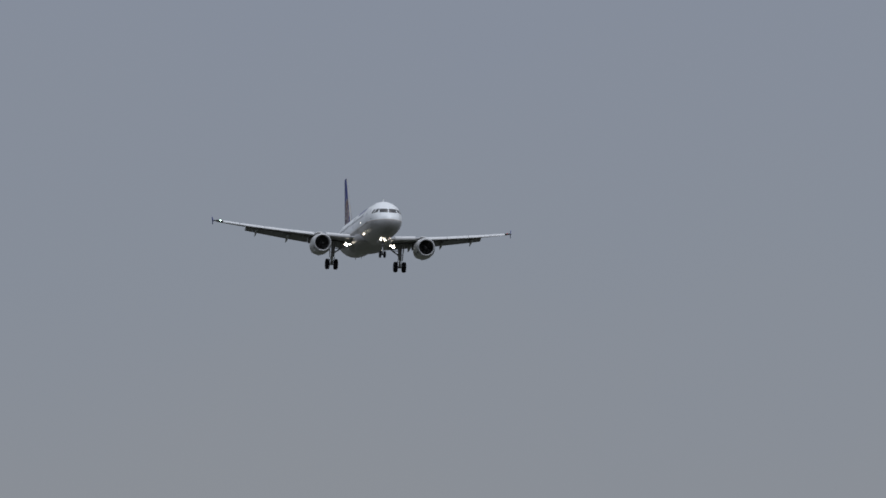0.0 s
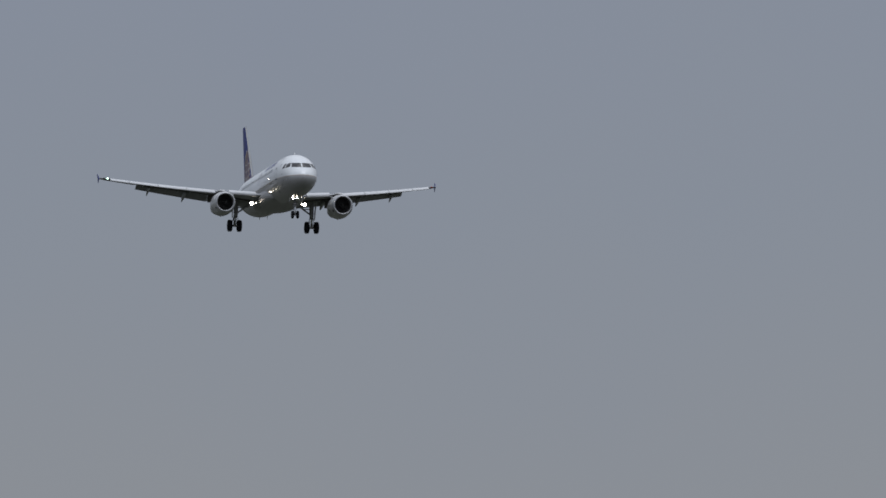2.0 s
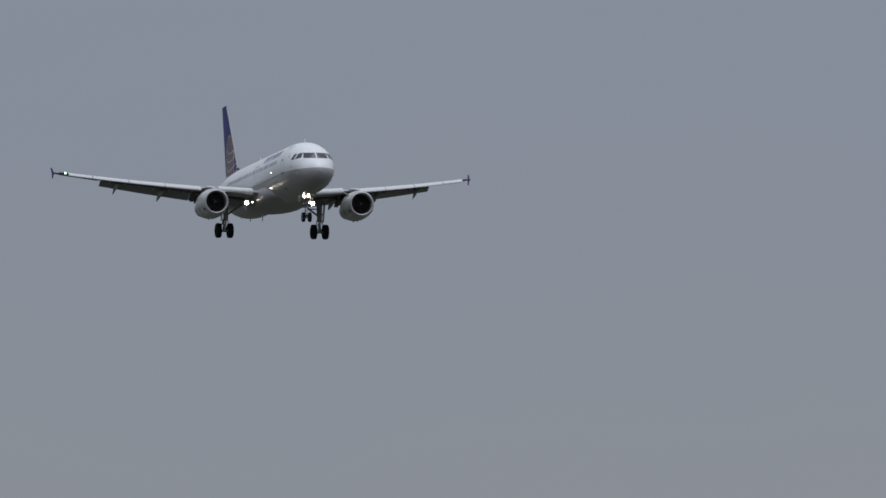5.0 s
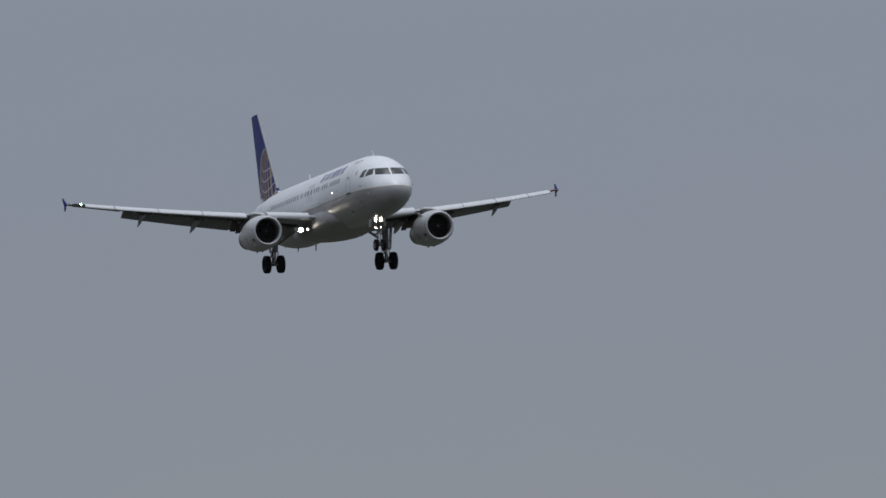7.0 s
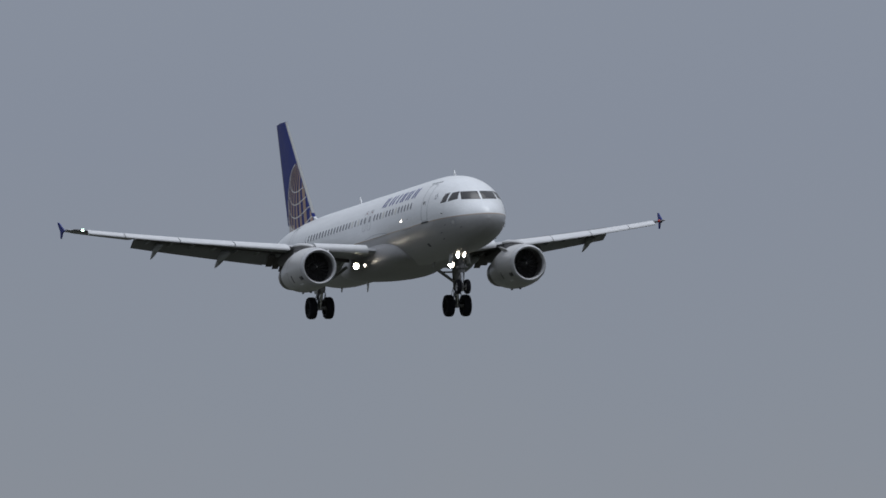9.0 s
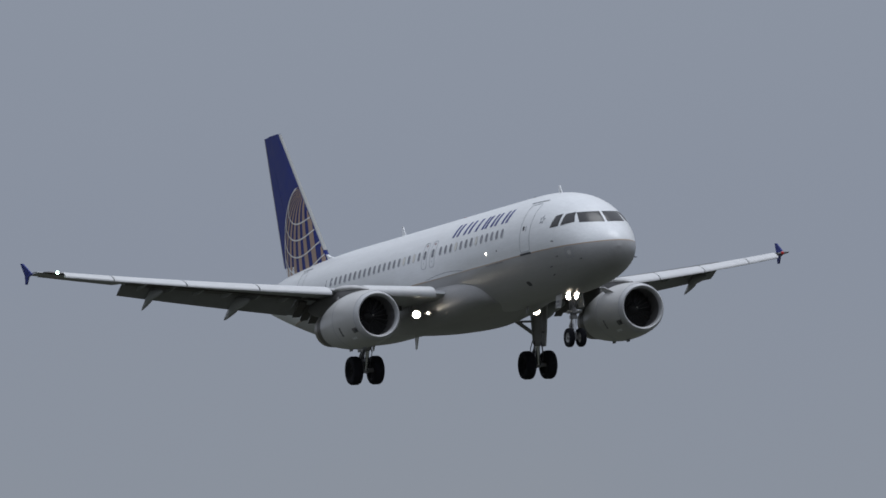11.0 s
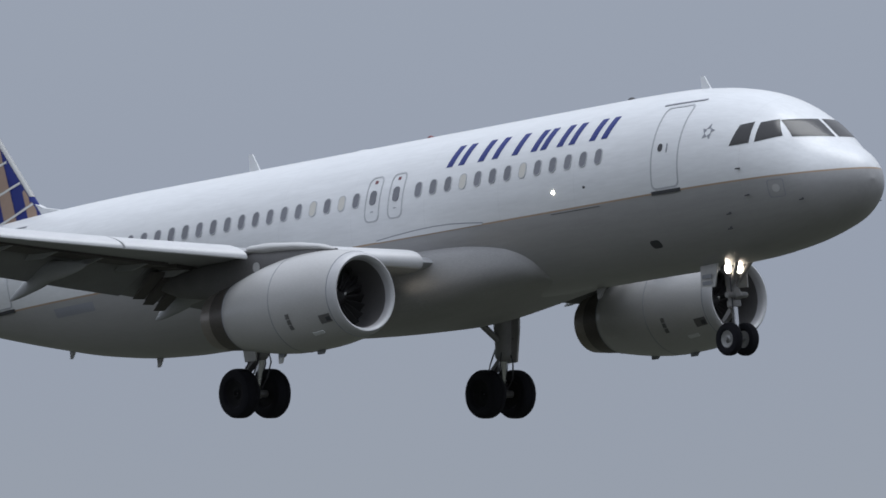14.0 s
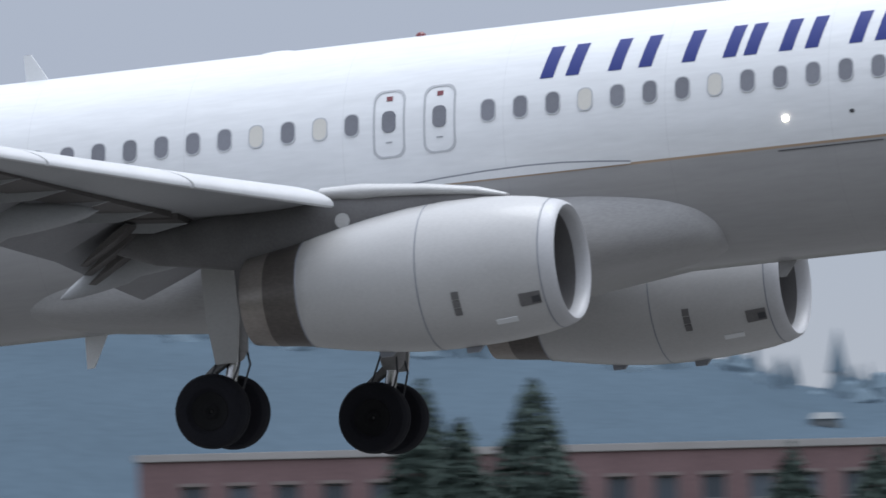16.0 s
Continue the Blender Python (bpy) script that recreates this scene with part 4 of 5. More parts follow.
    for lat in (56, 43, 30, 17, 4, -9):
        pts = []
        for i in range(480):
            v = globe(radians(lat), 2 * math.pi * i / 480 - math.pi / 2)
            if v.y < 0.02:
                pts.append((centre[0] + v.x * radius, centre[1] + v.z * radius))
        if len(pts) > 3:
            # start each line after the widest gap, so that it does not jump across the disc
            gaps = [math.hypot(pts[i][0] - pts[i - 1][0], pts[i][1] - pts[i - 1][1]) for i in range(len(pts))]
            g = gaps.index(max(gaps))
            stripe(pts[g:] + pts[:g], 0.060, M_PALE, "globe_parallel", 0.018)
    stripe([(centre[0] + radius * math.cos(2 * math.pi * i / 120), centre[1] + radius * math.sin(2 * math.pi * i / 120)) for i in range(121)], 0.060, M_PALE, "globe_rim", 0.018)
    for side in (-1, 1):
        bm = bmesh.new()
        rings = []
        for f in (0, 0.25, 0.5, 0.75, 1.0):
            y = 0.5 + 5.72 * f
            le, te = -31.3 - 3.75 * f, -34.9 - 1.55 * f
            rings.append(foil(le, te, 0.85 + 0.62 * f, 0.36 - 0.22 * f, side * y, 10))
        loft(bm, rings)
        st = part("tailplane", bm, M_WING, airliner, "grey swept tailplane")
        bm = bmesh.new()
        rings = []
        for f in (0.16, 0.98):
            y = 0.5 + 5.72 * f
            te = -34.9 - 1.55 * f
            rings.append(foil(te + 0.55, te - 0.05, 0.85 + 0.62 * f, 0.12 - 0.05 * f, side * y, 6))
        loft(bm, rings)
        part("elevator", bm, M_WING, st)


build_tail()


# ---------------------------------------------------------------- landing gear
def wheel(parent, x, y, z, radius, width, out, hub):
    """A tyre with rounded shoulders and a dished rim."""
    h = width / 2
    bm = bmesh.new()
    spun(bm, [(-h * 0.62, radius * 0.52), (-h * 0.92, radius * 0.62), (-h, radius * 0.78), (-h * 0.86, radius * 0.93), (-h * 0.55, radius * 0.99), (-h * 0.2, radius), (-h * 0.18, radius * 0.988), (h * 0.18, radius * 0.988), (h * 0.2, radius), (h * 0.55, radius * 0.99), (h * 0.86, radius * 0.93), (h, radius * 0.78), (h * 0.92, radius * 0.62), (h * 0.62, radius * 0.52)], (x, y, z), 40, "Y", close=True)
    tyre = part("tyre", bm, M_TYRE, parent, "black rubber tyre", angle=30)
    bm = bmesh.new()
    spun(bm, [(out * h * 0.3, 0.02), (out * h * 0.55, radius * 0.14), (out * h * 0.5, radius * 0.18), (out * h * 0.35, radius * 0.24), (out * h * 0.42, radius * 0.40), (out * h * 0.66, radius * 0.50), (out * h * 0.60, radius * 0.53), (-out * h * 0.55, radius * 0.53), (-out * h * 0.5, radius * 0.1)], (x, y, z), 28, "Y")
    part("rim", bm, hub, parent)
    return tyre


def build_main_gear(side):
    ax, ay, az = -17.7, side * 3.8, -3.65
    top = Vector((-17.35, side * 3.72, -1.25))
    bm = bmesh.new()
    tube(bm, (-17.42, side * 3.73, -2.75), top, 0.19, 0.24, 20)
    bmesh.ops.create_uvsphere(bm, u_segments=16, v_segments=8, radius=0.2, matrix=Matrix.Translation((-17.45, side * 3.74, -2.72)))
    gear = part("main_gear", bm, M_STRUT, airliner, "extended main landing gear leg with two wheels")
    bm = bmesh.new()
    tube(bm, (ax + 0.05, ay, az), (-17.42, side * 3.73, -2.7), 0.10, 0.10, 16)
    part("oleo_piston", bm, M_STEEL, gear, "polished sliding piston")
    bm = bmesh.new()
    tube(bm, (ax, ay - 0.48, az), (ax, ay + 0.48, az), 0.085, 0.085, 16)
    tube(bm, (ax, ay, az - 0.12), (ax + 0.04, ay, az + 0.35), 0.14, 0.12, 16)
    part("axle", bm, M_STRUT, gear)
    for sgn in (-1, 1):
        wheel(gear, ax, ay + sgn * 0.465, az, 0.585, 0.43, sgn, M_HUB)
    # torque links, brace, brake lines
    bm = bmesh.new()
    slab(bm, [Vector((-17.5, ay, -2.72)), Vector((-17.95, ay, -3.08)), Vector((-17.90, ay, -3.14)), Vector((-17.48, ay, -2.88))], (0, 0.20, 0))
    part("torque_link", bm, M_STRUT, gear)
    bm = bmesh.new()
    slab(bm, [Vector((-17.95, ay, -3.06)), Vector((-17.90, ay, -3.14)), Vector((-17.66, ay, -3.52)), Vector((-17.62, ay, -3.40))], (0, 0.16, 0))
    part("torque_link", bm, M_STRUT, gear)
    bm = bmesh.new()
    tube(bm, (-17.40, side * 3.65, -2.45), (-17.25, side * 2.35, -1.55), 0.075, 0.09, 12)
    part("side_brace", bm, M_STRUT, gear)
    bm = bmesh.new()
    tube(bm, (-17.36, side * 3.68, -1.9), (-17.3, side * 2.95, -1.9), 0.045, 0.045, 8)
    tube(bm, (-17.3, side * 2.95, -1.9), (-17.27, side * 2.75, -1.82), 0.045, 0.045, 8)
    part("lock_stay", bm, M_STRUT, gear)
    for k in range(4):
        off = (0.16 * math.cos(k * 1.7 + 0.4), 0.16 * math.sin(k * 1.7 + 0.4))
        pts = [Vector((-17.44 + off[0], side * 3.73 + off[1], -2.55)), Vector((-17.50 + off[0] * 1.7, side * 3.74 + off[1] * 2.0, -2.95)), Vector((-17.66 + off[0] * 1.9, ay + off[1] * 2.3, -3.30)), Vector((ax + off[0] * 0.8, ay + off[1] * 1.9, az + 0.08))]
        bm = bmesh.new()
        for p, q in zip(pts, pts[1:]):
            tube(bm, p, q, 0.018, 0.018, 6)
        part("brake_hose", bm, M_DARK, gear)
    # leg door, outboard, and its link
    bm = bmesh.new()
    y0 = side * 4.08
    slab(bm, [Vector((-17.20, y0 + side * 0.10, -1.20)), Vector((-17.72, y0 + side * 0.10, -1.20)), Vector((-17.74, y0, -2.2)), Vector((-17.66, y0 - side * 0.04, -2.92)), Vector((-17.30, y0 - side * 0.04, -2.92)), Vector((-17.20, y0, -2.2))], (0, 0.06, 0))
    part("leg_door", bm, M_COWL, gear, "pale grey leg door panel")
    bm = bmesh.new()
    tube(bm, (-17.4, side * 3.74, -2.3), (-17.4, side * 4.05, -2.35), 0.03, 0.03, 8)
    part("door_link", bm, M_STRUT, gear)


for gear_side in (-1, 1):
    build_main_gear(gear_side)


def build_nose_gear():
    ax, az = -4.95, -3.73
    bm = bmesh.new()
    tube(bm, (-4.98, 0, -2.95), (-5.10, 0, -1.7), 0.12, 0.14, 18)
    tube(bm, (-4.98, 0, -2.98), (-4.985, 0, -2.85), 0.16, 0.16, 18)
    gear = part("nose_gear", bm, M_STRUT, airliner, "extended nose landing gear with twin wheels and lamps")
    bm = bmesh.new()
    tube(bm, (ax, 0, az), (-4.98, 0, -2.9), 0.075, 0.075, 14)
    part("oleo_piston", bm, M_STEEL, gear, "polished sliding piston")
    bm = bmesh.new()
    tube(bm, (ax, -0.36, az), (ax, 0.36, az), 0.05, 0.05, 12)
    tube(bm, (ax, 0, az - 0.08), (ax, 0, az + 0.2), 0.09, 0.09, 12)
    part("axle", bm, M_STRUT, gear)
    for sgn in (-1, 1):
        wheel(gear, ax, sgn * 0.25, az, 0.38, 0.225, sgn, M_RIM)
    bm = bmesh.new()
    slab(bm, [Vector((-5.05, 0, -2.95)), Vector((-5.36, 0, -3.25)), Vector((-5.30, 0, -3.32)), Vector((-5.03, 0, -3.10))], (0, 0.14, 0))
    slab(bm, [Vector((-5.36, 0, -3.24)), Vector((-5.30, 0, -3.32)), Vector((-5.02, 0, -3.62)), Vector((-5.0, 0, -3.52))], (0, 0.12, 0))
    part("torque_link", bm, M_STRUT, gear)
    bm = bmesh.new()
    for sgn in (-1, 1):
        tube(bm, (-4.98, sgn * 0.05, -2.55), (-4.35, sgn * 0.28, -1.75), 0.05, 0.05, 10)
    part("drag_brace", bm, M_STRUT, gear)
    bm = bmesh.new()
    tube(bm, (-4.88, -0.30, -2.72), (-4.88, 0.30, -2.72), 0.07, 0.07, 12)
    tube(bm, (-4.90, 0.0, -2.62), (-4.80, 0.0, -2.80), 0.10, 0.10, 12)
    part("steering_actuator", bm, M_STRUT, gear)
    bm = bmesh.new()
    for p, q in (((-5.06, 0.1, -2.2), (-5.12, 0.17, -2.8)), ((-5.12, 0.17, -2.8), (-5.04, 0.1, -3.35)), ((-4.92, -0.12, -2.3), (-4.86, -0.16, -2.9)), ((-4.86, -0.16, -2.9), (-4.92, -0.1, -3.5))):
        tube(bm, p, q, 0.016, 0.016, 6)
    part("hydraulic_hose", bm, M_DARK, gear)
    # lamps on the leg
    for y, z, r in ((-0.18, -2.12, 0.105), (0.18, -2.12, 0.105), (0.0, -2.66, 0.06)):
        bm = bmesh.new()
        spun(bm, [(-0.12, 0.02), (-0.10, r * 0.7), (0.0, r * 1.15), (0.11, r * 1.15), (0.11, r * 1.08), (0.0, r)], (-5.00, y, z), 20)
        tube(bm, (-4.95, y, z), (-5.05, 0, z + 0.02), 0.03, 0.03, 8)
        part("lamp_bracket", bm, M_STRUT, gear)
        bm = bmesh.new()
        spun(bm, [(0.0, r), (0.02, r * 0.8), (0.04, r * 0.45), (0.045, 0.004)], (-4.99, y, z), 20)
        part("taxi_lamp", bm, M_LAMP, gear, "glowing taxi lamp lens")
    for sgn in (-1, 1):
        bm = bmesh.new()
        slab(bm, [Vector((-4.95, sgn * 0.42, -1.95)), Vector((-5.55, sgn * 0.42, -1.98)), Vector((-5.50, sgn * 0.50, -2.50)), Vector((-5.02, sgn * 0.50, -2.52))], (0, 0.04, 0))
        door = part("bay_door", bm, M_COWL, gear, "small grey door with dark marking")
        for k in range(2):
            bm = bmesh.new()
            y = sgn * (0.515 - 0.0) + sgn * 0.008
            slab(bm, [Vector((-5.10, y, -2.22 - 0.15 * k)), Vector((-5.42, y, -2.22 - 0.15 * k)), Vector((-5.42, y, -2.31 - 0.15 * k)), Vector((-5.10, y, -2.31 - 0.15 * k))], (0, 0.012, 0))
            part("marking_bar", bm, M_OUTLINE, gear)


build_nose_gear()


# ---------------------------------------------------------------- the airfield's surroundings
TERRACE = 10.0
LIFT, LEAN = 1.4183, 0.800


def lift(az):
    """How far the surroundings rise towards a bearing, degrees."""
    return LIFT - LEAN * math.sin(radians(az))


def terrace(r, angle):
    """The field rises gently to a terrace beyond the runway, in front of the wooded hill."""
    f = max(0.0, min(1.0, (r - 200) / 180))
    off = abs(math.degrees(math.atan2(math.cos(angle), math.sin(angle))))
    g = max(0.0, min(1.0, (34 - off) / 14))
    return TERRACE * f * f * (3 - 2 * f) * g * g * (3 - 2 * g)


def build_ground():
    bm = bmesh.new()
    k = 96
    radii = [0, 40, 120, 200, 260, 300, 340, 380, 700, 1500, 3000, 4800]
    prev = None
    centre = bm.verts.new((0, 0, 0))

    for r in radii[1:]:
        ring = [bm.verts.new((r * math.cos(2 * math.pi * i / k), r * math.sin(2 * math.pi * i / k), terrace(r, 2 * math.pi * i / k))) for i in range(k)]
        for i in range(k):
            if prev is None:
                bm.faces.new((centre, ring[i], ring[(i + 1) % k]))
            else:
                bm.faces.new((prev[i], prev[(i + 1) % k], ring[(i + 1) % k], ring[i]))
        prev = ring
    tagged(new("ground", finish("ground", bm, M_GROUND)), "flat dull green airfield grass", "ground", kind="structure")


build_ground()
# out of view; its tone sets how much light bounces up to the jet
M_CONCRETE = material("unseen_runway_concrete", (0.16, 0.155, 0.15), 0.85, spread=0.15, fine=1.5, coarse=0.08, gloss=0.2)


def build_bounce_runway():
    """An unseen concrete strip along the line of approach, under the jet as it comes in to land, added to brighten its
    belly.
    """
    along = Vector((65.04, -23.86, 0)).normalized()
    across = Vector((-along.y, along.x, 0))
    start = Vector((14.4, 168.1, 0)) - along * 40
    bm = bmesh.new()
    prev = None
    for i in range(41):
        row = []
        for j in range(5):
            p = start + along * (20 * i) + across * (-30 + 15 * j)
            row.append(bm.verts.new((p.x, p.y, terrace(p.length, math.atan2(p.y, p.x)) + 0.12)))
        if prev:
            for j in range(4):
                bm.faces.new((prev[j], row[j], row[j + 1], prev[j + 1]))
        prev = row
    tagged(new("runway", finish("runway", bm, M_CONCRETE)), "unseen grey concrete runway, added to bounce light under the jet", "runway", kind="structure")


build_bounce_runway()


def bearing(az, dist, z=0.0):
    """A place by its bearing in degrees to the right of the y axis."""
    az = radians(az * 1.005)
    return Vector((dist * math.sin(az), dist * math.cos(az), z))


# far wooded ridge: bearing and the height of its skyline as an angle, degrees
SKYLINE = [(-40, 0.0), (-30, 0.3), (-26, 0.58), (-23, 0.80), (-17.5, 0.95), (-15.3, 1.08), (-15.0, 1.26), (-14.5, 1.68), (-13.9, 1.72), (-13.4, 1.88), (-12.8, 2.06), (-12.2, 2.12),
           (-10, 2.05), (-8.2, 1.90), (-7.95, 1.75), (-7.75, 1.60), (-7.3, 1.62), (-6.5, 1.78), (-4.2, 2.0), (-3.4, 2.02), (-1.8, 1.96), (-0.2, 1.84), (0.7, 1.77), (1.65, 1.72),
           (1.85, 1.58), (2.5, 1.56), (6, 1.48), (14, 1.30)]
RIDGE = 2600.0


def skyline(az):
    return lift(az) + float(np.interp(az, [p[0] for p in SKYLINE], [p[1] for p in SKYLINE]))


def build_ridge():
    """One hill sheet whose crest runs below the treetops."""
    bm = bmesh.new()
    cols = []
    n = 270
    for i in range(n + 1):
        az = -40 + 54 * i / n
        crest = RIDGE * math.tan(radians(skyline(az))) + EYE - 4.0
        col = []
        for d, f in ((1900, -0.02), (2050, 0.10), (2250, 0.42), (2450, 0.78), (RIDGE, 1.0), (2900, 0.95), (3400, 0.4), (4000, -0.02)):
            col.append(bm.verts.new(bearing(az, d, crest * f + 2.0 * noise.noise(Vector((az * 2, d * 0.01, 0))))))
        cols.append(col)
    for a, b in zip(cols, cols[1:]):
        for j in range(len(a) - 1):
            bm.faces.new((a[j], b[j], b[j + 1], a[j + 1]))
    tagged(new("backdrop", finish("backdrop", bm, M_FAR_WOOD, 80)), "far wooded hillside, distance haze painted into its blue-green", "hill", kind="structure")
    # the trees along its crest
    rng = random.Random(4)
    verts, faces = [], []

    def tree(p, h, r, k=5):
        tiers = 4
        for q in range(tiers):
            z0, z1 = h * (0.05 + 0.20 * q), h * (0.05 + 0.20 * q + 0.42)
            rr = r * (1 - 0.22 * q)
            base = len(verts)
            for i in range(k):
                t = 2 * math.pi * i / k + q * 0.7 + rng.random()
                g = rr * rng.uniform(0.65, 1.1)
                verts.append((p.x + g * math.cos(t), p.y + g * math.sin(t), p.z + z0 + rng.uniform(-0.5, 0.5)))
            verts.append((p.x + rng.uniform(-0.3, 0.3), p.y, p.z + z1))
            for i in range(k):
                faces.append((base + i, base + (i + 1) % k, base + k))

    def crown(p, h, r, k=6):
        """A broad-leaved crown: a steep uneven dome down to the undergrowth."""
        rings = []
        for z, g in ((0.0, 0.95), (0.45, 1.0), (0.75, 0.8), (0.93, 0.42)):
            rings.append(len(verts))
            for i in range(k):
                t = 2 * math.pi * (i + rng.uniform(-0.2, 0.2)) / k
                q = r * g * rng.uniform(0.75, 1.2)
                verts.append((p.x + q * math.cos(t), p.y + q * math.sin(t), p.z + h * (z + rng.uniform(-0.05, 0.05))))
        for a, b in zip(rings, rings[1:]):
            for i in range(k):
                faces.append((a + i, a + (i + 1) % k, b + (i + 1) % k, b + i))
        verts.append((p.x, p.y, p.z + h))
        for i in range(k):
            faces.append((rings[-1] + i, rings[-1] + (i + 1) % k, len(verts) - 1))
    for row, (d, f, step) in enumerate(((RIDGE, 1.0, 0.042), (2590, 0.985, 0.06))):
        az = -40.0
        while az < 13.5:
            az += step * rng.uniform(0.5, 1.5)
            crest = RIDGE * math.tan(radians(skyline(az))) + EYE - 4.0
            p = bearing(az, d + rng.uniform(-12, 12), crest * f - 11.5)
            wild = noise.noise(Vector((az * 3.1, row, 0)))
            h = 13.0 + 7 * wild + rng.uniform(-3.5, 4.0)
            if wild + rng.uniform(-0.3, 0.3) > 0.02:
                tree(p, h + rng.choice((0, 0, 0, 0, 0, 2)), h * 0.31)
            else:
                crown(p, h * 0.9, h * 0.36)
    for az, h in ((-7.57, 25), (2.09, 26), (-7.2, 18)):
        tree(bearing(az, RIDGE, RIDGE * math.tan(radians(skyline(az))) + EYE - 17), h, h * 0.30, 7)
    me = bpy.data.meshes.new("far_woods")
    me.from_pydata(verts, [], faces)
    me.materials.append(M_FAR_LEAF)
    tagged(new("far_woods", me), "mixed forest along the hill crest, haze painted in as blue-grey", "forest", kind="stuff")


build_ridge()


def build_far_house(az, el, wide, high, name="far_house"):
    """A pale house among the woods, its roof at that angle."""
    d = 2540.0
    wide, high = wide * 1.2, high * 1.2
    c = bearing(az, d, d * math.tan(radians(el + lift(az))) + EYE + 0.5 - high)
    root = tagged(new("hillside_house"), "pale house among the trees of the hillside", "house", group="houses on the hillside")
    root.location = c
    root.rotation_euler = (0, 0, -radians(az))
    bm = bmesh.new()
    box(bm, (-wide / 2, -4, -6), (wide / 2, 4, high * 0.72))
    part("wall", bm, M_FAR_WALL, root)
    bm = bmesh.new()
    loft(bm, [[Vector((s * (wide / 2 + 0.5), -4.6, high * 0.72)), Vector((s * (wide / 2 + 0.5), 4.6, high * 0.72)), Vector((s * (wide / 2 - 0.5), 0, high))] for s in (-1, 1)])
    part("roof", bm, M_FAR_WALL, root)
    k = max(1, int(wide / 4))
    for i in range(k):
        x = -wide / 2 + wide * (i + 0.5) / k
        bm = bmesh.new()
        box(bm, (x - 0.8, -4.05, high * 0.2), (x + 0.8, -3.98, high * 0.5))
        part("window", bm, M_FAR_GLASS, root)


for house in ((-5.59, 1.48, 13, 6.5), (-4.87, 1.49, 4.5, 6.5), (-6.98, 1.58, 7, 5), (-8.05, 1.40, 9, 4), (-7.65, 1.39, 12, 4), (2.02, 1.35, 5, 5), (-8.5, 1.38, 8, 4)):
    build_far_house(*house)


def build_dome():
    d = 2480.0
    c = bearing(-10.52, d, d * math.tan(radians(1.33 + lift(-10.5))) + EYE + 1.7)
    root = tagged(new("domed_hall"), "pale beige domed hall among the trees of the hillside", "building")
    root.location = c
    bm = bmesh.new()
    loops = spun(bm, [(0.0, 14.4), (2.8, 13.7), (5.6, 11.3), (7.4, 7.8), (8.4, 3.8), (8.7, 0.05)], (0, 0, 0), 32, "Z")
    part("dome", bm, M_FAR_WALL, root, angle=60)
    bm = bmesh.new()
    spun(bm, [(-9.0, 14.2), (0.0, 14.2), (0.1, 14.6), (0.4, 14.6), (0.4, 14.2)], (0, 0, 0), 32, "Z")
    part("drum_wall", bm, M_FAR_WALL, root)


build_dome()


